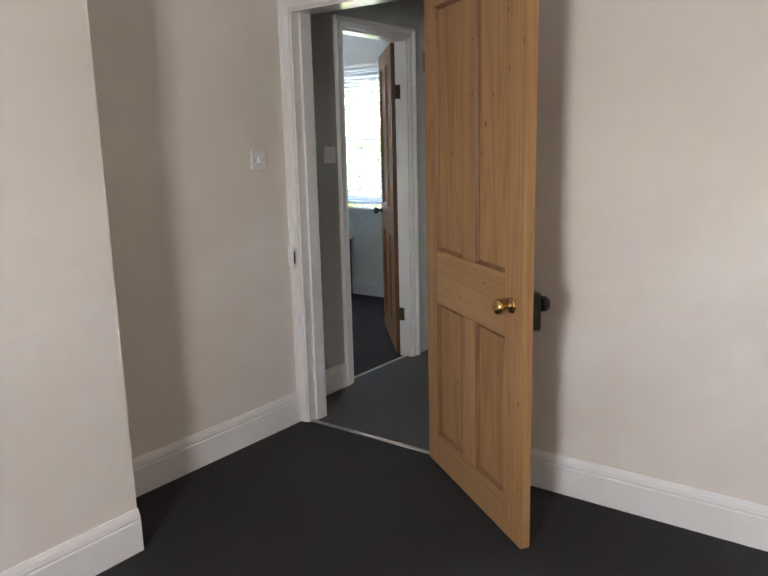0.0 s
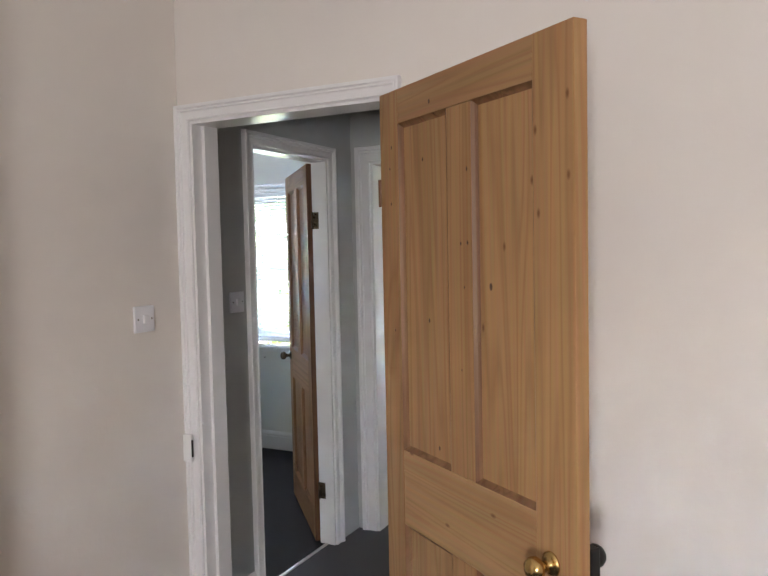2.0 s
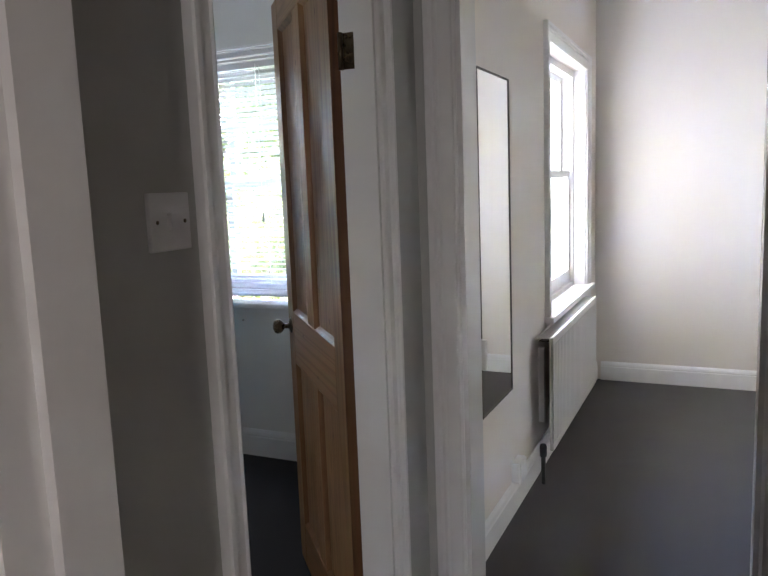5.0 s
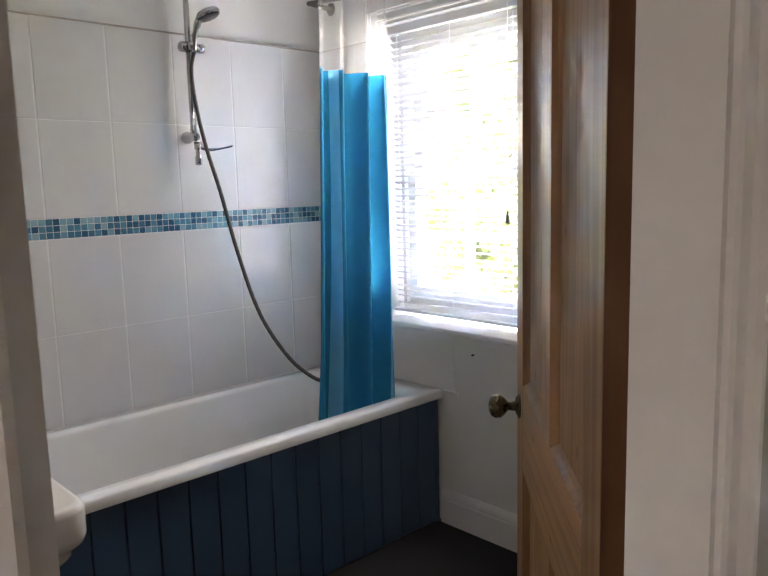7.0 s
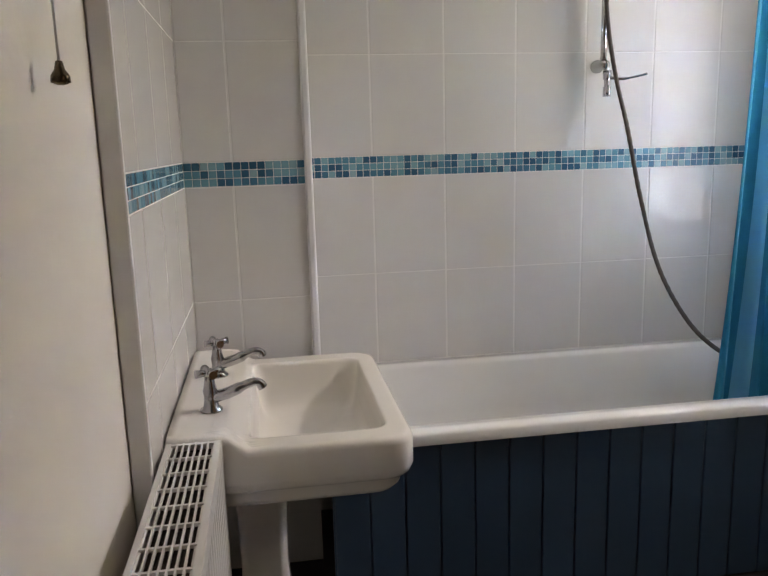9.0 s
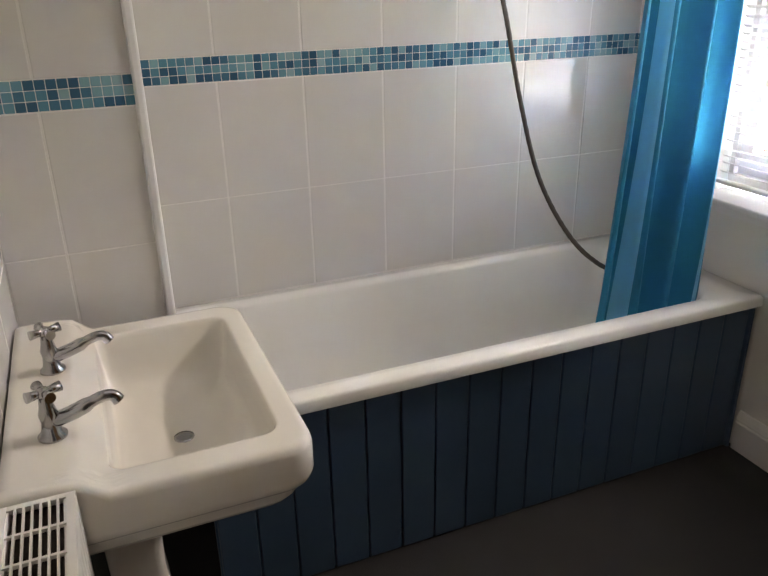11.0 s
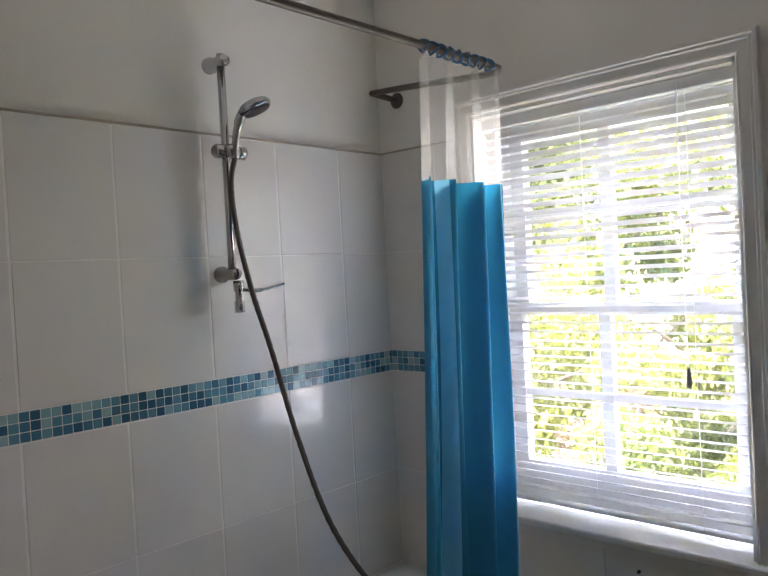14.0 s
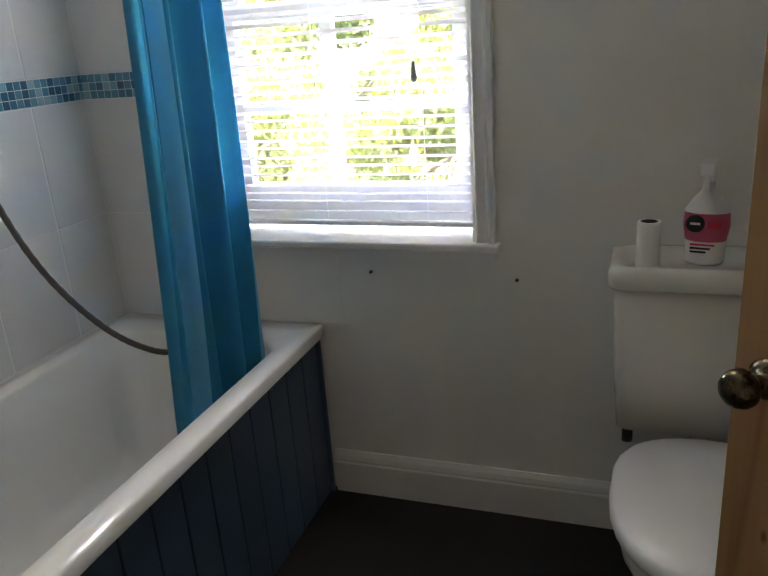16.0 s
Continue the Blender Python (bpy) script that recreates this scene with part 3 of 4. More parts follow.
def venetian_blind():
    holder = base("venetian_blind", "white slatted venetian blind hanging in the bathroom window", "blind", pose(0, YN + 0.045, 0))
    x0, x1 = WX0 + 0.02, WX1 - 0.018
    part("headrail", boxes((x0, x1, -0.014, 0.014, WZ1 - 0.045, WZ1 - 0.014), bevel=0.003), PLASTIC, holder)
    bm = bmesh.new()
    rows = []
    for k in range(6):
        u = -0.0125 + 0.005 * k
        rows.append([bm.verts.new((x, u, 0.0022 * (1 - (u / 0.0125) ** 2))) for x in (x0 + 0.004, x1 - 0.004)])
    for a, b in zip(rows, rows[1:]):
        bm.faces.new((a[0], a[1], b[1], b[0])).smooth = True
    me = mesh_of("slat", bm, SLAT)
    z, i = WZ1 - 0.065, 0
    low = WZ0 + 0.045
    while z > low:
        tilt = radians(24 + max(0.0, z - 1.45) * 32)
        piece("slat", me, holder, (0, 0, z), (-tilt, random.uniform(-0.002, 0.002), 0))
        z -= 0.0245
    part("bottom_rail", boxes((x0, x1, -0.013, 0.013, low - 0.018, low - 0.006), bevel=0.003), PLASTIC, holder)
    for x in (-1.30, -1.585, -1.86):
        part("ladder_cord", boxes((x - 0.0008, x + 0.0008, -0.0145, -0.0132, low - 0.01, WZ1 - 0.03)), PLASTIC, holder)
    part("pull_cord", tube([(-1.316, -0.022, WZ1 - 0.03), (-1.318, -0.026, 1.6), (-1.316, -0.024, 1.25)], 0.0012, 6), PLASTIC, holder)
    part("cord_acorn", lathe([(0, 0.024), (0.004, 0.022), (0.006, 0.0), (0.0085, -0.016), (0.007, -0.026), (0, -0.028)], 14, pose(-1.316, -0.024, 1.225)), DARKPLASTIC, holder, "dark turned cord acorn")
    return holder


venetian_blind()


# ---- pine doors ----
def panelled_door(name, label, width, height, m, panels, stile, muntin, rails, thick=0.036, wood=None, lean=0.0, rail_wood=None, wide=0.0):
    """A four-panel door in its own frame: x along it from the hinge, y its thickness (front at -thick/2), z up. rails: (bottom top) pairs of z."""
    door = base(name, label, "door", m)
    wood = wood or PINE
    t = thick / 2
    b = 0.002
    part("hinge_stile", boxes((0, stile, -t, t, 0, height), bevel=b), wood, door)
    part("lock_stile", boxes((width - stile, width + wide, -t, t, 0, height), bevel=b), wood, door)
    for z0, z1 in rails:
        part("rail", boxes((stile + 0.0005, width - stile - 0.0005, -t + 0.0004, t - 0.0004, z0, z1), bevel=b), rail_wood or PINE_RAIL, door)
    mid = width / 2 + lean
    for (r0, r1) in zip(rails, rails[1:]):
        z0, z1 = r0[1], r1[0]
        part("muntin", boxes((mid - muntin / 2, mid + muntin / 2, -t + 0.0006, t - 0.0006, z0 + 0.0005, z1 - 0.0005), bevel=b), wood, door)
        for x0, x1 in ((stile, mid - muntin / 2), (mid + muntin / 2, width - stile)):
            panel = part("panel", boxes((x0 - 0.004, x1 + 0.004, -0.004, 0.004, z0 - 0.004, z1 + 0.004)), wood, door)
            w = 0.013
            bm = bmesh.new()
            for s in (-1, 1):
                y0, y1 = s * 0.004, s * (t - 0.0005)
                outer = [(x0, z0), (x1, z0), (x1, z1), (x0, z1)]
                inner = [(x0 + w, z0 + w), (x1 - w, z0 + w), (x1 - w, z1 - w), (x0 + w, z1 - w)]
                mid_ = [(x0 + w * 0.5, z0 + w * 0.5), (x1 - w * 0.5, z0 + w * 0.5), (x1 - w * 0.5, z1 - w * 0.5), (x0 + w * 0.5, z1 - w * 0.5)]
                lo = [bm.verts.new((p[0], y1, p[1])) for p in outer]
                mi = [bm.verts.new((p[0], s * 0.0095, p[1])) for p in mid_]
                hi = [bm.verts.new((p[0], y0, p[1])) for p in inner]
                for q, r in ((lo, mi), (mi, hi)):
                    for k in range(4):
                        bm.faces.new((q[k], q[(k + 1) % 4], r[(k + 1) % 4], r[k]))
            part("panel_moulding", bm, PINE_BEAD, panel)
    return door


def knob_profile(r):
    return [(0, 0.0), (r * 1.05, 0.0), (r * 1.05, 0.003), (r * 0.75, 0.007), (r * 0.40, 0.010), (r * 0.36, 0.024), (r * 0.7, 0.031), (r * 0.98, 0.040), (r, 0.050), (r * 0.82, 0.059), (r * 0.4, 0.064), (0, 0.065)]


def hinge(parent, z, m_leaf):
    h = part("hinge", merged(boxes((-0.002, 0.001, -0.016, 0.016, z - 0.04, z + 0.04)), lathe([(0.006, z - 0.04), (0.006, z + 0.04)], 10, pose(-0.004, -0.018, 0))), m_leaf, parent, "steel butt hinge")
    return h


DOOR_W = 0.79
front = panelled_door("pine_door", "open waxed pine four-panel door with a brass knob", DOOR_W, 1.965, pose(0.932, -0.012, 0.012, 0, 0, -34.7), 4, 0.104, 0.108, ((0, 0.145), (0.715, 0.935), (1.868, 1.965)), lean=0.010, wide=0.023)
for kx, kz, ky, kr in ((0.514, 1.421, -0.004, 0.0075), (0.214, 1.756, -0.004, 0.0045), (0.236, 1.319, -0.004, 0.005), (0.276, 0.976, -0.004, 0.005), (0.439, 1.707, -0.0174, 0.0045), (0.410, 1.525, -0.0174, 0.004), (0.439, 1.527, -0.0174, 0.0045), (0.423, 1.417, -0.0174, 0.003), (0.407, 1.208, -0.0174, 0.003), (0.067, 1.805, -0.018, 0.004), (0.056, 1.746, -0.018, 0.004), (0.061, 1.645, -0.018, 0.004), (0.071, 1.280, -0.018, 0.0035), (0.273, 1.90, -0.0176, 0.005)):
    part("knot", lathe([(0, 0.0), (kr, 0.0), (kr * 0.8, 0.0004), (0, 0.0005)], 12, pose(kx, ky, kz, 90) @ Matrix.Diagonal((0.8, 1.25, 1, 1))), KNOT, front, "dark knot in the pine")
part("knob", lathe(knob_profile(0.026), 24, pose(0.735, -0.0185, 0.835, 90)), BRASS, front, "polished brass turned knob")
lock = part("rim_lock", boxes((0.672, DOOR_W + 0.026, 0.0185, 0.044, 0.765, 0.885), bevel=0.003), IRON, front, "black iron rim lock on the far face")
part("far_knob", lathe(knob_profile(0.026), 20, pose(0.752, 0.0445, 0.835, -90)), IRON, lock, "dark knob of the rim lock")
for z in (0.30, 1.68):
    hinge(front, z, PINE_DARK)

BW = 0.79
ang = math.degrees(math.atan2(0.741, -0.672))
bath_door = panelled_door("bathroom_door", "open waxed pine four-panel bathroom door with a dark bronze knob", BW, 1.955, pose(XB - 0.012, YB1 - 0.022, 0.012, 0, 0, ang), 4, 0.095, 0.095, ((0, 0.16), (0.75, 0.93), (1.860, 1.955)), wood=PINE_STAINED, rail_wood=PINE_STAINED_RAIL)
part("edge_strip", boxes((-0.0025, -0.0005, -0.0178, 0.0178, 0.0, 1.955)), PINE_DARK, bath_door, "dark brown hinge edge of the door")
part("knob", lathe(knob_profile(0.025), 24, pose(BW - 0.05, 0.0185, 0.875, -90)), BRONZE, bath_door, "dark bronze turned knob")
for z in (0.27, 1.665):
    hinge(bath_door, z, STEEL)

# door keeps on the frames
keep = base("lock_keep", "white painted iron lock keep on the door frame", "lock keep", pose(0.142, -0.024, 0.845))
part("plate", boxes((-0.016, 0.020, -0.014, 0.0, -0.048, 0.048), bevel=0.003), GLOSS, keep)
part("slot", boxes((0.0202, 0.0215, -0.011, -0.002, -0.030, 0.030)), IRON, keep, "dark latch slot")
keep2 = base("lock_keep", "iron lock keep on the back bedroom door frame", "lock keep", pose(0.103, 1.597, 0.86))
part("plate", boxes((0, 0.020, 0.0, 0.014, -0.045, 0.045), bevel=0.003), STEEL, keep2)


# ---- light switches and sockets ----
def switch(name, m, label):
    """x out of the wall, y along it, z up."""
    s = base(name, label, "light switch", m)
    part("plate", boxes((0, 0.010, -0.043, 0.043, -0.043, 0.043), bevel=0.0025), PLASTIC, s)
    part("rocker", boxes((0.008, 0.0185, -0.009, 0.009, -0.013, 0.013), bevel=0.0015), PLASTIC, s)
    for y in (-0.030, 0.030):
        part("screw", lathe([(0, 0.0), (0.0032, 0.0), (0.0032, 0.0008), (0, 0.0012)], 10, pose(0.0102, y, 0, 0, 90)), BRONZE, s, "dark screw head")
    return s


switch("light_switch", pose(0.122, -0.198, 1.3145), "white plastic rocker light switch on the cream wall")
switch("light_switch", pose(XL, 0.464, 1.318), "white plastic rocker light switch on the landing wall")
sock = base("socket", "white surface-mounted plug socket above the baseboard", "socket", pose(-0.03, 2.465, 0.165))
part("back_box", boxes((0, 0.032, -0.05, 0.05, -0.045, 0.045), bevel=0.003), PLASTIC, sock)
part("faceplate", boxes((0.032, 0.040, -0.046, 0.046, -0.042, 0.042), bevel=0.002), PLASTIC, sock)

# pull cord of the bedroom, on the doorway wall
cord = base("pull_cord", "thin white pull cord hanging beside the wall", "pull cord", pose(2.214, -0.07, 0))
part("cord", tube([(0.02, 0, H), (0.014, 0, 1.8), (0.0, 0, 1.40)], 0.0017, 6), CORD, cord)
part("tail", tube([(0, 0, 1.37), (-0.002, 0, 1.335)], 0.0026, 6), IRON, cord, "dark cord end")
part("toggle", lathe([(0, 0.03), (0.005, 0.028), (0.008, 0.0), (0.010, -0.014), (0, -0.016)], 12, pose(0, 0, 1.38)), PLASTIC, cord)
part("cord_loop", tube(smooth_path([(0.002, 0, 1.73), (-0.02, 0, 1.71), (-0.03, 0, 1.66), (-0.012, 0, 1.63), (0.002, 0, 1.655)]), 0.0014, 6), CORD, cord)
cord2 = base("bathroom_pull_cord", "cream pull cord with a dark wooden acorn", "pull cord", pose(-0.770, YS + 0.03, 0))
part("cord", tube([(0, 0, BH), (0.004, 0, 1.8), (0, 0, 1.405)], 0.0016, 6), PLASTIC, cord2)
part("acorn", lathe([(0, 0.022), (0.006, 0.020), (0.009, 0.006), (0.016, -0.004), (0.017, -0.016), (0.006, -0.020), (0, -0.020)], 16, pose(0, 0, 1.394) @ Matrix.Scale(0.68, 4)), BRONZE, cord2, "dark wooden cord acorn")

# ---- back bedroom things ----
mirror = base("wall_mirror", "tall frameless-looking mirror with a thin dark edge on the wall", "mirror", pose(-0.03, 0, 0))
part("glass", boxes((0.012, 0.015, 1.996, 2.384, 0.536, 1.730)), MIRROR, mirror, "silvered mirror glass")
part("frame", boxes((0, 0.018, 1.990, 1.996, 0.530, 1.736), (0, 0.018, 2.384, 2.390, 0.530, 1.736), (0, 0.018, 1.996, 2.384, 0.530, 0.536), (0, 0.018, 1.996, 2.384, 1.730, 1.736)), RAILGREY, mirror, "thin dark metal edge")


def panel_radiator(name, label, length, height, depth, m, columns=None):
    """x along, y out from the wall (front at +depth), z up from its bottom edge."""
    r = base(name, label, "radiator", m)
    bm = bmesh.new()
    n = max(6, int(length / 0.034))
    step = length / n
    verts = []
    for i in range(n + 1):
        for k, dy in ((0.0, 0.0), (0.35, 0.0), (0.5, -0.004), (0.85, -0.004)):
            x = min(length, i * step + k * step)
            verts.append((x, depth + dy))
            if i == n:
                break
    lo = [bm.verts.new((x, y, 0.03)) for x, y in verts]
    hi = [bm.verts.new((x, y, height - 0.03)) for x, y in verts]
    for i in range(len(lo) - 1):
        bm.faces.new((lo[i], lo[i + 1], hi[i + 1], hi[i]))
    part("front_panel", bm, RADIATOR, r, "ribbed front panel")
    part("water_panel", boxes((0, length, depth - 0.016, depth - 0.0085, 0.0, height)), RADIATOR, r)
    part("bottom_edge", boxes((0, length, depth - 0.008, depth + 0.001, 0.0, 0.03), bevel=0.003), RADIATOR, r)
    part("top_edge", boxes((0, length, depth - 0.008, depth + 0.001, height - 0.03, height), bevel=0.003), RADIATOR, r)
    if columns:
        part("back_panel", boxes((0, length, 0.025, 0.035, 0, height)), RADIATOR, r)
        part("convector_fins", boxes(*[(i * 0.03, i * 0.03 + 0.002, 0.036, depth - 0.017, 0.03, height - 0.02) for i in range(1, int(length / 0.03))]), SHADOWGAP, r, "convector fins coloured near-black for the shade inside")
    part("side_cover", boxes((-0.006, 0.0, 0.022, depth + 0.001, 0.0, height)), RADIATOR, r)
    if columns:
        part("side_cover", boxes((length, length + 0.006, 0.022, depth + 0.001, 0.0, height)), RADIATOR, r)
    rows = [(0, length, 0.022, 0.032, height - 0.004, height + 0.004), (0, length, depth - 0.012, depth, height - 0.004, height + 0.004)]
    x = 0.004
    while x < length - 0.006:
        rows.append((x, x + 0.005, 0.032, depth - 0.012, height - 0.003, height + 0.003))
        x += 0.062 if columns else 0.02
    if columns:
        for c in range(1, columns):
            y = 0.032 + (depth - 0.044) * c / columns
            rows.append((0, length, y - 0.0015, y + 0.0015, height - 0.0035, height + 0.0035))
    part("top_grille", boxes(*rows), RADIATOR, r, "white slotted top grille")
    # added sheet: its dark colour is the shade seen through the grille
    part("dark_inside", boxes((0.001, length - 0.001, 0.036, depth - 0.018, height - 0.016, height - 0.012)), SHADOWGAP, r, "near-black sheet painted for the shade under the grille")
    for x in (0.15, length - 0.18):
        part("bracket", boxes((x, x + 0.03, 0.0, 0.025, 0.08, height - 0.08)), RADIATOR, r)
    return r


rb = panel_radiator("radiator", "white panel radiator under the window", 1.20, 0.515, 0.10, pose(-0.03, 3.965, 0.145, 0, 0, -90))
valve = part("valve", merged(lathe([(0.010, -0.125), (0.010, 0.0), (0.016, 0.005), (0.016, 0.05), (0.012, 0.06), (0, 0.062)], 14, pose(1.23, 0.06, -0.02)), tube([(1.23, 0.06, 0.02), (1.20, 0.06, 0.02)], 0.009, 10)), DARKPLASTIC, rb, "dark valve and pipe")

# ---- bathroom: tiling ----
def tile_mesh(name, w, h, t, mat, bev=0.0014):
    return mesh_of(name, boxes((-w / 2, w / 2, 0, t, -h / 2, h / 2), bevel=bev), mat)


BAND0, BAND1, TOP = 1.198, 1.266, 1.923
Z_ROWS = ((RIM + 0.003, 0.866), (0.869, BAND0 - 0.002), (BAND1 + 0.002, 1.592), (1.595, TOP))


def tiled(name, label, origin, rot, length, joints, z_low=None):
    """Glazed tiles and a mosaic band over a wall: u runs from 0 to length along the wall, tiles stand out of it along +y of the holder."""
    holder = base(name, label, "wall tiling", Matrix.Translation(origin) @ Euler((0, 0, radians(rot))).to_matrix().to_4x4(), kind="structure")
    z0 = Z_ROWS[0][0] if z_low is None else z_low
    part("grout_bed", boxes((0, length, 0.0, 0.0110, z0 - 0.02, TOP - 0.004)), GROUT, holder, "pale grout between the tiles")
    cuts = [0.0] + [j for j in joints if 0.012 < j < length - 0.012] + [length]
    made = {}
    for a, b in zip(cuts, cuts[1:]):
        for r0, r1 in Z_ROWS:
            r0 = z0 if r0 == Z_ROWS[0][0] else r0
            key = (round(b - a, 4), round(r1 - r0, 4))
            if key not in made:
                made[key] = tile_mesh("tile", b - a - 0.0056, r1 - r0 + 0.0002, 0.012, TILE)
            piece("tile", made[key], holder, ((a + b) / 2, 0, (r0 + r1) / 2), (random.uniform(-0.0012, 0.0012), 0, random.uniform(-0.0012, 0.0012)))
    n = max(1, round(length / 0.0232))
    step = length / n
    me = tile_mesh("mosaic_tile", step - 0.0013, (BAND1 - BAND0) / 3 - 0.0013, 0.0115, MOSAIC, 0.0009)
    for i in range(n):
        for k in range(3):
            piece("mosaic_tile", me, holder, ((i + 0.5) * step, 0, BAND0 + (k + 0.5) * (BAND1 - BAND0) / 3))
    return holder


# ---- bath ----
def rounded_loop(x0, x1, y0, y1, r, z, n=6):
    pts = []
    for cx, cy, a0 in ((x1 - r, y1 - r, 0), (x0 + r, y1 - r, 90), (x0 + r, y0 + r, 180), (x1 - r, y0 + r, 270)):
        for k in range(n + 1):
            a = radians(a0 + 90 * k / n)
            pts.append((cx + r * math.cos(a), cy + r * math.sin(a), z))
    return pts


def skin(loops, close_last=True, close_first=False):
    bm = bmesh.new()
    rings = [[bm.verts.new(p) for p in lp] for lp in loops]
    for a, b in zip(rings, rings[1:]):
        for k in range(len(a)):
            j = (k + 1) % len(a)
            bm.faces.new((a[k], a[j], b[j], b[k])).smooth = True
    if close_last:
        bm.faces.new(rings[-1]).smooth = True
    if close_first:
        bm.faces.new(rings[0][::-1])
    return bm


TY0, TX0, TX1 = 0.918, XW + 0.002, -1.615
tub = base("bathtub", "white enamelled bath with a navy boarded side panel", "bathtub", pose(0, 0, 0))
part("shell", skin([
    rounded_loop(TX0, TX1, TY0, YN - 0.003, 0.004, RIM - 0.034),
    rounded_loop(TX0, TX1, TY0, YN - 0.003, 0.006, RIM - 0.008),
    rounded_loop(TX0 + 0.006, TX1 - 0.006, TY0 + 0.006, YN - 0.009, 0.008, RIM),
    rounded_loop(TX0 + 0.055, TX1 - 0.060, TY0 + 0.055, YN - 0.13, 0.085, RIM),
    rounded_loop(TX0 + 0.066, TX1 - 0.071, TY0 + 0.066, YN - 0.142, 0.085, RIM - 0.012),
    rounded_loop(TX0 + 0.085, TX1 - 0.092, TY0 + 0.10, YN - 0.17, 0.09, RIM - 0.17),
    rounded_loop(TX0 + 0.105, TX1 - 0.112, TY0 + 0.17, YN - 0.20, 0.10, RIM - 0.33),
    rounded_loop(TX0 + 0.15, TX1 - 0.155, TY0 + 0.24, YN - 0.26, 0.09, RIM - 0.375)]), TUBWHITE, tub)
panel = part("side_panel", boxes((TX1 - 0.045, TX1 - 0.030, TY0 + 0.001, YN - 0.022, 0.002, RIM - 0.036)), NAVY, tub, "navy painted tongue-and-groove panel")
part("corner_post", boxes((TX1 - 0.030, TX1 - 0.010, YN - 0.030, YN - 0.020, 0.002, RIM - 0.036)), NAVY, panel)

# ---- basin ----
BX0, BX1, BY0, BY1, BZ = -1.875, -1.213, 0.566, 1.068, 0.714
basin = base("wash_basin", "ivory ceramic pedestal basin with a raised tap ledge", "wash basin", pose((BX0 + BX1) / 2, BY0, 0))
bw, bd = (BX1 - BX0) / 2, BY1 - BY0


def deck(y):
    """The basin's top: a raised tap ledge along the wall that sweeps down to the rim."""
    f = min(1.0, max(0.0, (y - 0.112) / 0.042))
    return BZ + 0.036 * (1 - f * f * (3 - 2 * f))


def long_loop(x0, x1, y0, y1, r_back, r_front, n=5, m=12):
    """A rounded rectangle in plan with points along its sides too."""
    pts = []
    corners = ((x1 - r_front, y1 - r_front, r_front, 0), (x0 + r_front, y1 - r_front, r_front, 90), (x0 + r_back, y0 + r_back, r_back, 180), (x1 - r_back, y0 + r_back, r_back, 270))
    for q, (cx, cy, r, a0) in enumerate(corners):
        arc = [(cx + r * math.cos(radians(a0 + 90 * k / n)), cy + r * math.sin(radians(a0 + 90 * k / n))) for k in range(n + 1)]
        pts += arc
        nx, ny, nr, na = corners[(q + 1) % 4]
        end = (nx + nr * math.cos(radians(na)), ny + nr * math.sin(radians(na)))
        pts += [(arc[-1][0] + (end[0] - arc[-1][0]) * k / m, arc[-1][1] + (end[1] - arc[-1][1]) * k / m) for k in range(1, m)]
    return pts


def basin_edge(inset):
    return long_loop(-bw + inset, bw - inset, min(inset, 0.004), bd - inset, 0.012, 0.052)


rim_in = basin_edge(0.014)
bowl_in = long_loop(-bw + 0.062, bw - 0.062, 0.158, bd - 0.050, 0.030, 0.034)
loops = [[(x, y, BZ + z) for x, y in basin_edge(i)] for i, z in ((0.10, -0.150), (0.034, -0.132), (0.026, -0.120), (0.024, -0.100), (0.012, -0.094), (0.005, -0.086), (0.0, -0.070))]
loops += [[(x, y, deck(y) - dz) for x, y in basin_edge(i)] for i, dz in ((0.0, 0.016), (0.0025, 0.007), (0.007, 0.002), (0.014, 0.0))]
loops += [[(a[0] + (b[0] - a[0]) * f, a[1] + (b[1] - a[1]) * f, deck(a[1] + (b[1] - a[1]) * f)) for a, b in zip(rim_in, bowl_in)] for f in [k / 9 for k in range(1, 10)]]
bowl_y = (0.158 + bd - 0.050) / 2
loops += [[(x * k, bowl_y + (y - bowl_y) * k, BZ - dz) for x, y in bowl_in] for k, dz in ((0.988, 0.003), (0.972, 0.012), (0.945, 0.040), (0.90, 0.080), (0.85, 0.108), (0.76, 0.124), (0.60, 0.132), (0.35, 0.137), (0.10, 0.140))]
part("bowl", skin(loops, close_first=True), CERAMIC, basin)
part("waste", lathe([(0, 0), (0.022, 0), (0.021, 0.003), (0.012, 0.0035), (0, 0.002)], 18, pose(0, bowl_y, BZ - 0.1415)), CHROME, basin, "chrome basin waste")
part("pedestal", skin([[(x * k, 0.17 + y * k, z) for x, y, _ in rounded_loop(-0.085, 0.085, -0.08, 0.08, 0.03, 0)] for k, z in ((1.15, 0.0), (1.15, 0.03), (0.90, 0.06), (0.70, 0.30), (0.76, 0.46), (1.05, 0.535), (1.4, BZ - 0.149))]), CERAMIC, basin, "ivory ceramic pedestal")


TZ = BZ + 0.035


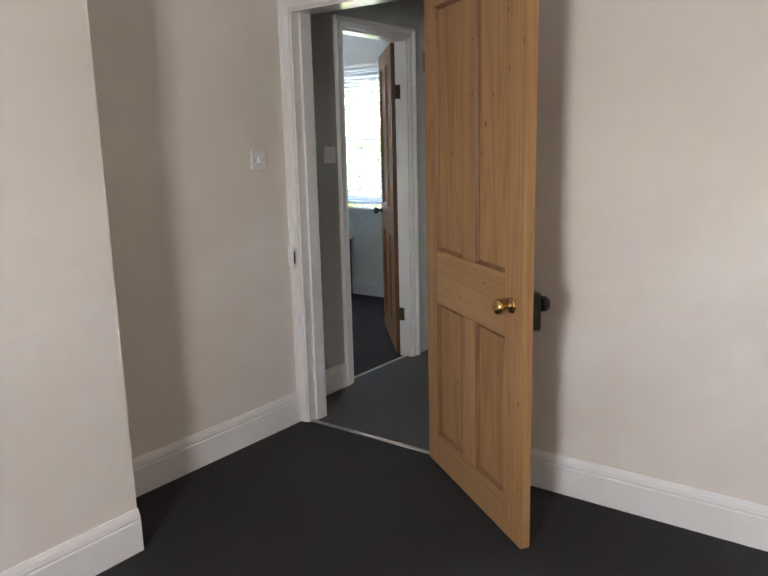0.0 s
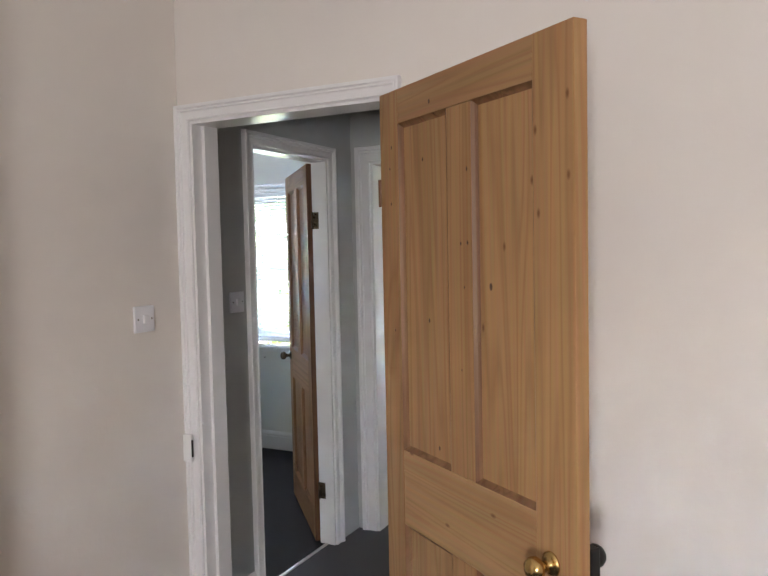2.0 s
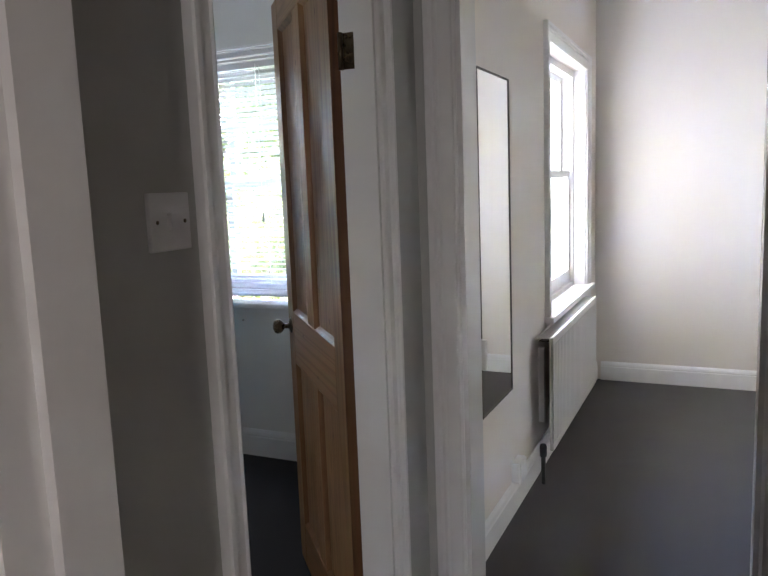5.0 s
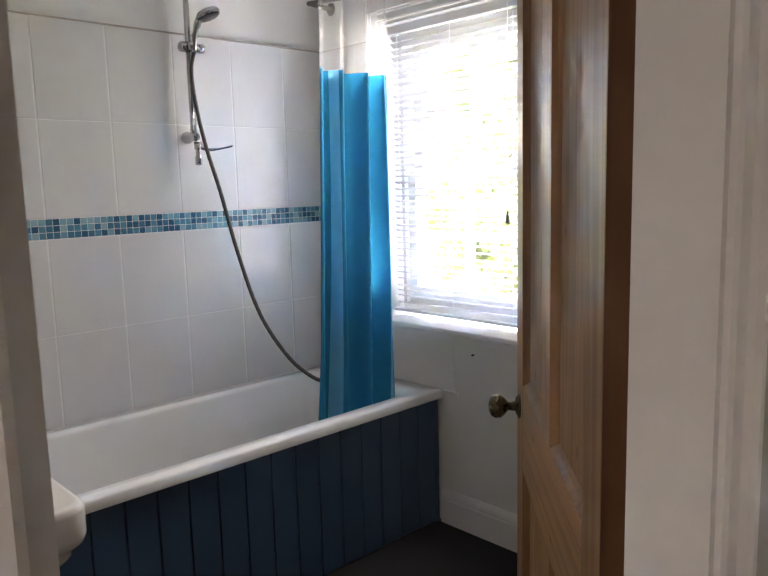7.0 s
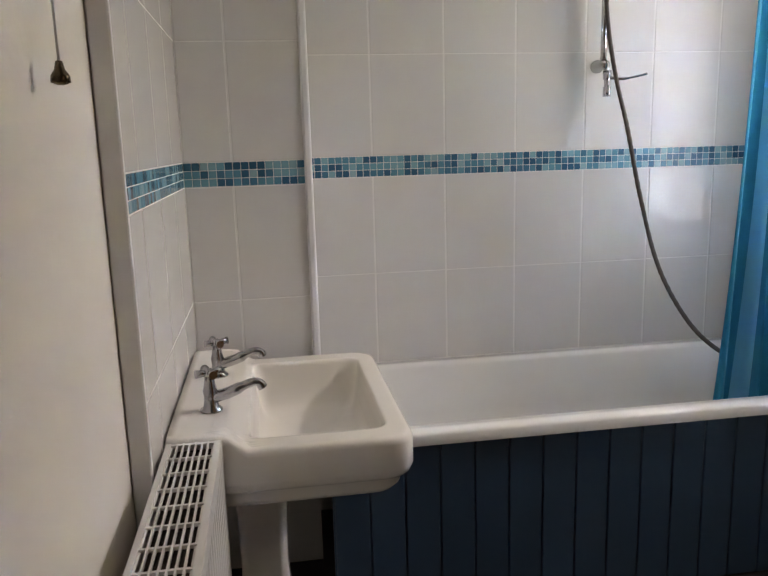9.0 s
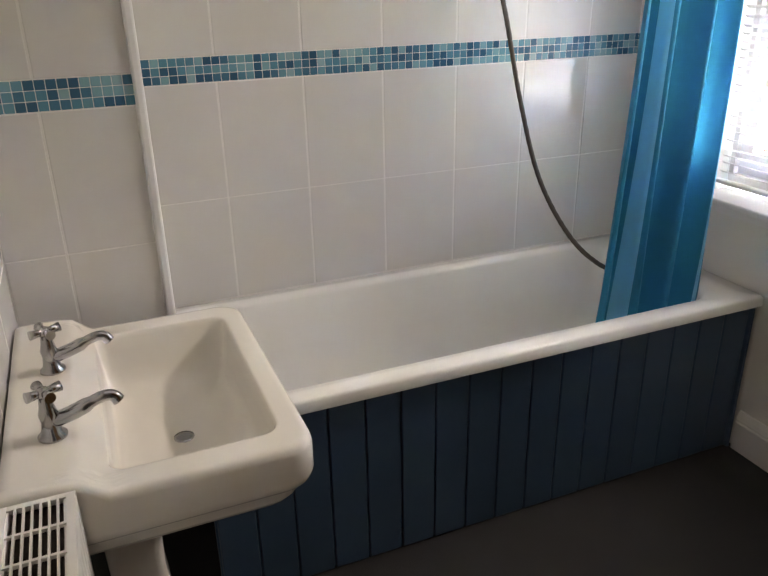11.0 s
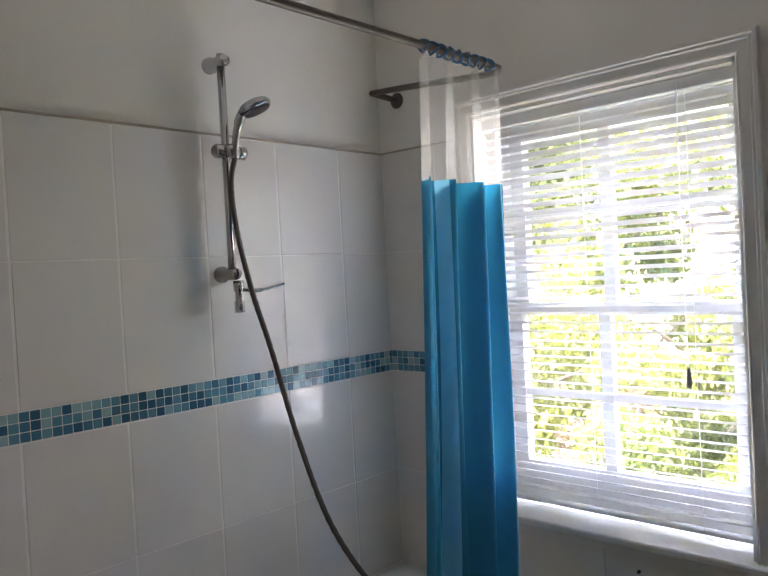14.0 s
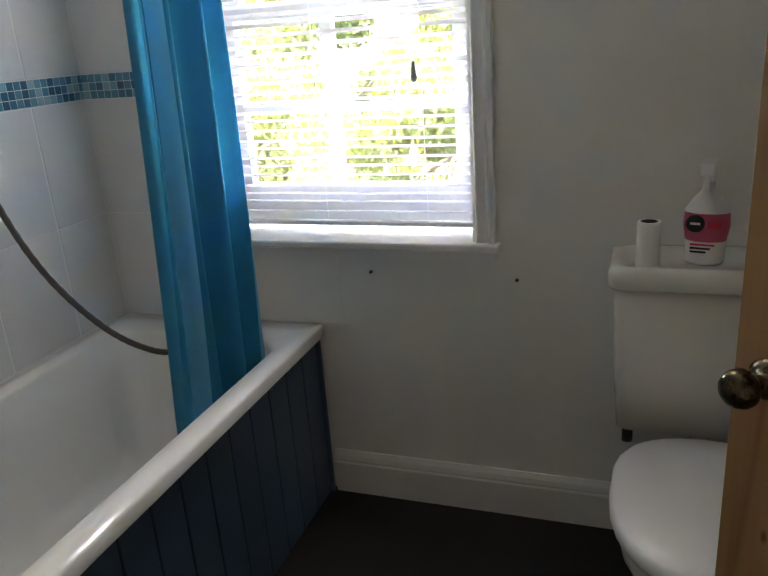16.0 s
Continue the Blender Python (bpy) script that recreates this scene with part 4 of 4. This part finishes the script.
def pillar_tap(x):
    tap = part("tap", merged(
        lathe([(0, 0), (0.024, 0), (0.024, 0.004), (0.017, 0.010), (0.014, 0.030), (0.016, 0.045), (0.012, 0.060), (0.010, 0.078), (0, 0.080)], 20, pose(x, 0.082, TZ + 0.001)),
        tube(smooth_path([(x, 0.088, TZ + 0.030), (x, 0.125, TZ + 0.040), (x, 0.165, TZ + 0.056), (x, 0.185, TZ + 0.056), (x, 0.194, TZ + 0.044)], 5), [0.013] * 8 + [0.010] * 9 + [0.011] * 4, 12)), CHROME, basin, "chrome pillar tap with a cross head")
    head = merged(lathe([(0, 0), (0.010, 0), (0.012, 0.008), (0.008, 0.016), (0, 0.017)], 14, pose(x, 0.082, TZ + 0.078)), *[tube([(x, 0.082, TZ + 0.086), (x + 0.029 * math.cos(a), 0.082 + 0.029 * math.sin(a), TZ + 0.087)], [0.0055, 0.0095], 12) for a in (0.4, 1.97, 3.54, 5.11)])
    part("cross_head", head, CHROME, tap)


for x in (-0.070, 0.178):
    pillar_tap(x)

# ---- bathroom radiator ----
panel_radiator("convector_radiator", "white double panel radiator with a slotted top grille", 0.62, 0.58, 0.125, pose(-1.198, YS + 0.022, 0.165), columns=7)

# ---- shower ----
SX, SY = XW + 0.055, 1.935
shower = base("shower_rail", "chrome shower riser rail with a hand shower and hose", "shower", pose(0, 0, 0))
part("bar", tube([(SX, SY, 1.53), (SX, SY, 2.125)], 0.0105, 14), CHROME, shower)
for z in (2.105, 1.545):
    part("wall_bracket", lathe([(0, 0), (0.022, 0), (0.022, 0.012), (0.016, 0.020), (0.016, 0.072), (0.013, 0.078), (0, 0.078)], 20, pose(XW, SY, z, 0, 90)), CHROME, shower)
slider = part("slider", merged(lathe([(0, -0.04), (0.017, -0.04), (0.019, -0.03), (0.019, 0.03), (0.015, 0.035), (0, 0.035)], 18, pose(SX, SY, 1.868, 90)), lathe([(0, 0), (0.017, 0), (0.017, 0.03), (0.013, 0.036), (0, 0.036)], 16, pose(SX + 0.005, SY, 1.868, 0, 90, 0))), CHROME, shower, "chrome slider clamp")
part("clamp_knob", lathe([(0, 0), (0.016, 0), (0.018, 0.004), (0.018, 0.022), (0.014, 0.026), (0, 0.026)], 12, pose(SX, SY + 0.036, 1.868, -90)), CHROME, slider)
part("handset", merged(
    tube(smooth_path([(SX + 0.038, SY + 0.002, 1.845), (SX + 0.040, SY + 0.005, 1.89), (SX + 0.044, SY + 0.012, 1.93), (SX + 0.052, SY + 0.024, 1.965)], 5), [0.009] * 6 + [0.010] * 5 + [0.013] * 5, 12),
    lathe([(0, 0.020), (0.022, 0.019), (0.040, 0.012), (0.045, 0.002), (0.043, -0.006), (0.036, -0.009), (0, -0.009)], 24, pose(SX + 0.075, SY + 0.046, 1.976, 16, -16, 0))), CHROME, shower, "chrome hand shower head")
part("nozzle_plate", lathe([(0, -0.0125), (0.036, -0.0125), (0.040, -0.0095), (0, -0.0090)], 20, pose(SX + 0.075, SY + 0.046, 1.976, 16, -16, 0)), DARKPLASTIC, shower, "dark nozzle plate")
part("hose_outlet", merged(lathe([(0, 0), (0.013, 0), (0.013, 0.030), (0.010, 0.032), (0.010, 0.055), (0.014, 0.058), (0.014, 0.085), (0, 0.085)], 18, pose(SX + 0.006, SY + 0.012, 1.442))), CHROME, shower, "chrome outlet below the rail")
part("soap_lever", tube(smooth_path([(SX + 0.015, SY + 0.02, 1.502), (SX + 0.03, SY + 0.06, 1.498), (SX + 0.04, SY + 0.11, 1.506), (SX + 0.045, SY + 0.135, 1.512)]), [0.006] * 10 + [0.004] * 15, 10), CHROME, shower, "slim chrome lever")
hose_pts = smooth_path([(SX + 0.038, SY + 0.002, 1.85), (SX + 0.030, SY - 0.010, 1.78), (SX + 0.030, SY + 0.000, 1.66), (SX + 0.045, SY + 0.025, 1.50), (SX + 0.075, SY + 0.055, 1.34), (SX + 0.130, SY + 0.085, 1.10), (SX + 0.200, SY + 0.120, 0.88), (SX + 0.290, SY + 0.175, 0.72), (SX + 0.370, SY + 0.240, 0.635), (SX + 0.41, SY + 0.33, 0.60)], 14)
part("hose", tube(hose_pts, [0.0068 + 0.0009 * (i % 2) for i in range(len(hose_pts))], 10), RAILGREY, shower, "grey ribbed metal shower hose")

# ---- curtain rail and curtain ----
RZ, RX = 2.052, -1.705
rail = base("curtain_rail", "grey metal curtain rail running round the bath", "curtain rail", pose(0, 0, 0))
part("rod", tube(smooth_path([(XW, 1.13, 2.085), (XW + 0.35, 1.13, 2.062), (RX - 0.03, 1.128, RZ), (RX - 0.006, 1.134, RZ), (RX, 1.16, RZ), (RX, 1.6, RZ), (RX, 2.10, RZ), (RX, 2.40, RZ), (RX - 0.012, 2.452, RZ), (RX - 0.06, 2.475, RZ), (-2.0, 2.484, 2.078), (-2.20, 2.49, 2.096), (-2.215, 2.50, 2.097), (-2.216, 2.53, 2.095), (-2.216, YN - 0.001, 2.090)], 6), 0.0095, 12), RAILGREY, rail)
for m in (pose(XW, 1.13, 2.085, 0, 90), pose(-2.216, YN, 2.09, 90)):
    part("wall_flange", lathe([(0, 0), (0.026, 0), (0.026, 0.004), (0.016, 0.010), (0, 0.010)], 18, m), RAILGREY, rail)


def hanging_sheet(z0, z1, shift_low, rows=24, cols=96, c0=0, c1=96):
    """The gathered curtain: deep uneven folds along y."""
    bm = bmesh.new()
    grid = []
    for r in range(rows + 1):
        f = r / rows
        z = z0 + (z1 - z0) * f
        h = (z - 0.5) / 1.55
        line = []
        for c in range(c0, c1 + 1):
            u = c / cols
            spread = 0.335 + 0.06 * (1 - h)
            y = 2.108 - 0.035 * (1 - h) + spread * u + 0.010 * math.sin(9 * u + 2 * h)
            amp = 0.026 + 0.022 * (1 - h)
            x = RX - 0.012 - 0.02 * (1 - h) + amp * (math.sin(2 * math.pi * 3.4 * u + 0.6 + 0.5 * math.sin(3 * h)) + 0.18 * math.sin(2 * math.pi * 8.1 * u + 1.1 + 1.3 * h)) + shift_low * (1 - h) ** 2
            line.append(bm.verts.new((x, y, z)))
        grid.append(line)
    for a, b in zip(grid, grid[1:]):
        for c in range(len(a) - 1):
            bm.faces.new((a[c], a[c + 1], b[c + 1], b[c])).smooth = True
    return bm


curtain = base("shower_curtain", "bright blue shower curtain with a clear vinyl top, drawn back", "shower curtain", pose(0, 0, 0))
part("blue_sheet", merged(hanging_sheet(RIM - 0.19, 1.742, -0.03, c1=22), hanging_sheet(RIM - 0.19, 1.742, -0.03, c0=29, c1=85), hanging_sheet(RIM - 0.19, 1.742, -0.03, c0=88)), CURTAIN, curtain)
# strips of the same sheet, lightened in colour as if lit from behind
part("pale_fold", hanging_sheet(RIM - 0.19, 1.742, -0.03, c0=22, c1=29), CURTAIN_LIGHT, curtain, "single layer of blue vinyl, coloured paler for light through it")
part("pale_fold", hanging_sheet(RIM - 0.19, 1.742, -0.03, c0=85, c1=88), CURTAIN_LIGHT, curtain, "single layer of blue vinyl, coloured paler for light through it")
part("clear_top", hanging_sheet(1.742, RZ - 0.014, -0.03, rows=8), CLEARVINYL, curtain, "clear vinyl band along the top")
for i in range(9):
    y = 2.13 + 0.033 * i
    bmr = tube([(RX + 0.0145 * math.cos(a), y + 0.007 * math.sin(2 * a + i), RZ - 0.002 + 0.0145 * math.sin(a)) for a in [2 * math.pi * k / 14 for k in range(15)]], 0.0034, 8)
    part("ring", bmr, RINGBLUE, curtain, "dark blue curtain ring")

# ---- toilet ----
CX0, CX1, CY = -0.838, -0.40, 2.41
cis = base("toilet", "white ceramic low-level toilet with a separate cistern", "toilet", pose(0, 0, 0))
part("cistern", skin([[(x, y, z) for x, y, _ in rounded_loop(CX0 + i, CX1 - i, CY + i, YN - 0.002, 0.03, 0)] for i, z in ((0.045, 0.392), (0.028, 0.40), (0.018, 0.55), (0.014, 0.752))], close_first=True), CERAMIC, cis)
lidc = part("cistern_lid", skin([rounded_loop(CX0 + i, CX1 - i, CY + i - 0.004, YN - 0.002 - (0 if i < 0.02 else 0.01), 0.028, z) for i, z in ((0.006, 0.753), (0.0, 0.762), (0.0, 0.792), (0.008, 0.803), (0.030, 0.803), (0.036, 0.797))], close_first=True), CERAMIC, cis)
part("flush_lever", merged(lathe([(0, 0), (0.014, 0), (0.014, 0.008), (0, 0.010)], 14, pose(CX1 - 0.06, CY + 0.015, 0.70, 90)), tube([(CX1 - 0.06, CY + 0.003, 0.70), (CX1 - 0.12, CY - 0.006, 0.69)], 0.005, 8)), CHROME, cis, "chrome flush lever")
part("inlet", tube([(CX0 + 0.055, CY + 0.06, 0.393), (CX0 + 0.055, CY + 0.06, 0.355)], 0.013, 10), DARKPLASTIC, cis, "dark plastic inlet nut")
TXM = (CX0 + CX1) / 2


def bowl_loop(k, z, y0=1.93, y1=2.40):
    pts = []
    for i in range(28):
        a = 2 * math.pi * i / 28
        sx = math.copysign(abs(math.cos(a)) ** 0.85, math.cos(a)) * 0.188
        sy = math.copysign(abs(math.sin(a)) ** (0.9 if math.sin(a) < 0 else 0.6), math.sin(a))
        pts.append((TXM + sx * k, (y0 + y1) / 2 + sy * (y1 - y0) / 2 * k, z))
    return pts


part("pan", skin([[(TXM + (p[0] - TXM) * 0.62, p[1] + 0.04, 0.0) for p in bowl_loop(0.9, 0)], [(TXM + (p[0] - TXM) * 0.55, p[1] + 0.04, 0.16) for p in bowl_loop(0.85, 0)], bowl_loop(0.92, 0.33), bowl_loop(0.95, 0.375), bowl_loop(0.9, 0.38)], close_first=True), CERAMIC, cis)
part("seat_lid", skin([bowl_loop(1.0, 0.382), bowl_loop(1.02, 0.392), bowl_loop(1.02, 0.408), bowl_loop(0.98, 0.418), bowl_loop(0.6, 0.424)], close_first=True), PLASTIC, cis, "white closed toilet seat lid")
part("flush_pipe", tube([(TXM, CY + 0.12, 0.395), (TXM, CY + 0.12, 0.33), (TXM, CY - 0.02, 0.30)], 0.02, 12), CERAMIC, cis)

roll = base("toilet_roll", "nearly used-up white toilet roll standing on the cistern", "toilet roll", pose(-0.757, 2.455, 0.798))
part("paper", lathe([(0.0, 0.0), (0.0235, 0.0), (0.0245, 0.004), (0.0245, 0.100), (0.0185, 0.101), (0.0180, 0.02), (0, 0.019)], 22), CARD, roll)
part("core", lathe([(0.0180, 0.018), (0.0178, 0.1005), (0.0168, 0.1005), (0.0165, 0.018)], 22), SHADOWGAP, roll, "cardboard core coloured dark for the shade inside it")

bottle = base("spray_bottle", "white trigger spray bottle with a pink label", "spray bottle", pose(-0.642, 2.49, 0.8005, 0, 0, -12))


def oval(w, d, z, k=1.0):
    return [(0.86 * w * math.cos(2 * math.pi * i / 24), d * math.sin(2 * math.pi * i / 24), z) for i in range(24)]


part("body", skin([oval(0.040, 0.024, 0), oval(0.046, 0.028, 0.006), oval(0.048, 0.029, 0.05), oval(0.054, 0.031, 0.085), oval(0.052, 0.030, 0.115), oval(0.034, 0.022, 0.140), oval(0.016, 0.015, 0.158), oval(0.014, 0.014, 0.178)], close_first=True), PLASTIC, bottle)
part("label_sleeve", skin([oval(0.0485, 0.0296, 0.052), oval(0.0546, 0.0316, 0.085), oval(0.0526, 0.0306, 0.113)], close_last=False), PINK, bottle, "pink printed label")
part("logo_disc", lathe([(0, 0), (0.019, 0), (0.019, 0.001), (0, 0.001)], 20, pose(-0.018, -0.0312, 0.092, 90)), BLACK, bottle, "dark round logo patch")
part("logo_bar", boxes((-0.028, -0.008, -0.0330, -0.0324, 0.0895, 0.0945)), PLASTIC, bottle, "pale bar of print")
part("label_wedge", boxes((0.006, 0.034, -0.0318, -0.0280, 0.084, 0.098)), RED, bottle, "red patch of the label")
for k, z in enumerate((0.044, 0.036, 0.028)):
    part("print_line", boxes((-0.026, 0.022 - 0.008 * k, -0.0298, -0.0270, z, z + 0.004)), RED if k == 0 else BLACK, bottle, "thin line of print")
part("trigger_head", merged(boxes((-0.014, 0.014, -0.048, 0.020, 0.196, 0.222), (-0.012, 0.012, -0.014, 0.014, 0.178, 0.197), bevel=0.004), boxes((-0.006, 0.006, -0.036, -0.028, 0.160, 0.197), bevel=0.002)), PLASTIC, bottle, "white spray trigger")

# screws left in the wall and the patched board beside the bath
for x, z in ((-1.459, 0.709), (-1.064, 0.702)):
    solid("wall_screw", lathe([(0.004, 0), (0.005, 0.004), (0.003, 0.012), (0, 0.012)], 10, pose(x, YN, z, 90)), BRONZE, "old dark screw sticking out of the painted wall", "screw")
solid("wall_patch", boxes((-1.948, -1.555, YN - 0.004, YN - 0.0005, RIM + 0.001, WZ0 - 0.049), (-1.611, -1.535, YN - 0.009, YN - 0.0005, RIM - 0.008, RIM + 0.0005)), BATHWALL, "thin painted board on the wall at the end of the bath", "board", "structure")

# ---- outside ----
solid("ground", boxes((-200, 200, -200, 200, -3.05, -3.0)), GRASS, "rough green garden ground", "ground", "structure")


def leafy(name, label, x, y, z, rx, ry, rz, count, size, mat, seed):
    rnd = random.Random(seed)
    t = base(name, label, "tree", pose(x, y, -3.0))
    h = z + 3.0
    bars = [tube(smooth_path([(0, 0, 0), (0.1, 0.05, h * 0.4), (-0.05, 0, h * 0.8), (0.1, 0, h)], 4), [0.14 - 0.009 * i for i in range(13)], 8)]
    for k in range(7):
        a = k * 0.9 + rnd.random()
        bars.append(tube([(0, 0, h * (0.35 + 0.07 * k)), (rx * 0.4 * math.cos(a), ry * 0.4 * math.sin(a), h * (0.5 + 0.07 * k)), (rx * 0.8 * math.cos(a), ry * 0.8 * math.sin(a), h * (0.6 + 0.07 * k))], [0.05, 0.03, 0.012], 6))
    part("trunk", merged(*bars), BARK, t)
    lumps = [(rnd.uniform(-1, 1) * rx, rnd.uniform(-1, 1) * ry, h + rnd.uniform(-1, 1) * rz, rnd.uniform(0.25, 0.55)) for _ in range(26)]
    verts, faces = [], []
    for _ in range(count * 7):
        cx, cy, cz, cr = lumps[int(rnd.random() * len(lumps))]
        d = Vector((rnd.gauss(0, 1), rnd.gauss(0, 1), rnd.gauss(0, 1))).normalized() * cr * rx * 0.55 * rnd.random() ** 0.4
        p = Vector((cx, cy, cz)) + d
        m = Euler((rnd.uniform(0, 6.3), rnd.uniform(0, 6.3), rnd.uniform(0, 6.3))).to_matrix()
        s = size * rnd.uniform(0.28, 0.68)
        i = len(verts)
        for q in ((-0.5, 0, 0), (0, 0.32, 0.06), (0.55, 0, 0), (0, -0.32, 0.06)):
            verts.append(tuple(p + m @ Vector(q) * s))
        faces.append((i, i + 1, i + 2, i + 3))
    me = bpy.data.meshes.new("crown")
    me.from_pydata(verts, [], faces)
    me.materials.append(mat)
    crown = new("crown", me)
    crown.parent = t
    return t


for k, (x, y, z, rx, ry, rz, cnt, size, mi) in enumerate((
        (-3.4, 8.4, 0.2, 1.8, 1.2, 1.0, 3600, 0.15, 1), (-1.0, 8.8, 0.0, 1.8, 1.2, 1.0, 3600, 0.15, 0), (-6.2, 9.0, 0.3, 2.0, 1.4, 1.1, 3600, 0.17, 1),
        (-2.2, 7.2, -0.7, 1.3, 0.9, 0.8, 3200, 0.12, 0), (-4.6, 7.9, -0.5, 1.2, 0.9, 0.7, 2600, 0.12, 3), (1.4, 8.6, -0.2, 1.6, 1.2, 1.0, 3000, 0.15, 2), (-4.4, 12.0, 1.4, 2.4, 1.6, 1.3, 2600, 0.22, 1), (-0.6, 13.0, 1.6, 2.4, 1.6, 1.4, 2600, 0.22, 0), (-5.6, 11.2, 2.9, 2.6, 1.5, 1.7, 3400, 0.22, 1), (-2.4, 12.2, 3.2, 2.6, 1.5, 1.7, 3400, 0.22, 1), (1.4, 12.0, 2.4, 2.2, 1.5, 1.5, 2600, 0.22, 0), (-8.8, 12.4, 3.0, 2.6, 1.5, 1.8, 3000, 0.22, 0))):
    leafy("garden_tree", "leafy green garden tree beyond the bathroom window", x, y, z, rx, ry, rz, cnt, size, LEAF[mi], 40 + k)

# ---- tiling and boards, piece by piece ----
tiled("tiling_bath_west", "white glazed tiles with a blue mosaic band above the bath", (XW - 0.0115, YN - 0.0005, 0), -90, YN - 0.906, [YN - 0.0005 - (1.148 + 0.2495 * i) for i in range(5, -1, -1)])
tiled("tiling_bath_north", "white glazed tiles with a mosaic band beside the window", (-1.955, YN + 0.0005, 0), 180, XW * -1 - 1.955 - 0.0005, [0.11])
tiled("tiling_boxing", "white glazed tiles with a mosaic band on the boxed corner", (-1.9785, 0.905, 0), -90, 0.905 - YS - 0.034, [0.205])
tiled("tiling_bath_south", "white glazed tiles with a mosaic band behind the basin", (-1.966, YS + 0.0225, 0), 0, 0.881, [0.24, 0.49, 0.74], z_low=RIM + 0.03)
solid("tile_backing_south", boxes((-1.966, -1.085, YS + 0.0005, YS + 0.0225, 0.5, TOP)), PLASTIC, "white backing board of the tiled splash wall", "board", "structure")
solid("tile_trim_corner", boxes((-1.9785, -1.957, 0.903, 0.9255, RIM + 0.001, TOP), bevel=0.006), PLASTIC, "white plastic tile trim on the boxed corner", "tile trim", "structure")
solid("tile_trim_end", boxes((-1.085, -1.072, YS + 0.0005, YS + 0.037, 0.5, TOP), bevel=0.004), PLASTIC, "white plastic tile trim at the end of the splash wall", "tile trim", "structure")

plank = mesh_of("plank", boxes((0, 0.010, -0.0465, 0.0465, 0, RIM - 0.040), bevel=0.003), NAVY)
n_planks = int((YN - 0.030 - TY0) / 0.0975)
for i in range(n_planks):
    y = YN - 0.031 - 0.0485 - i * 0.0975
    piece("plank", plank, panel, (TX1 - 0.030, y, 0.003))

# thin brownish beads along the top of the tiling
for nm, row in (("sealant_west", (XW - 0.0115, XW + 0.002, 0.927, YN - 0.002, TOP - 0.003, TOP + 0.004)), ("sealant_north", (XW + 0.003, -1.955, YN - 0.013, YN - 0.001, TOP - 0.003, TOP + 0.004)), ("sealant_boxing", (-1.9785, -1.965, YS + 0.037, 0.902, TOP - 0.003, TOP + 0.004))):
    solid(nm, boxes(row, bevel=0.002), TILE_BEAD, "thin brownish bead along the tile tops", "sealant", "structure")
solid("batten", boxes((-2.16, -1.958, 0.927, 0.972, RIM, RIM + 0.020), bevel=0.002), NAVY, "short navy painted batten lying on the bath corner", "batten")
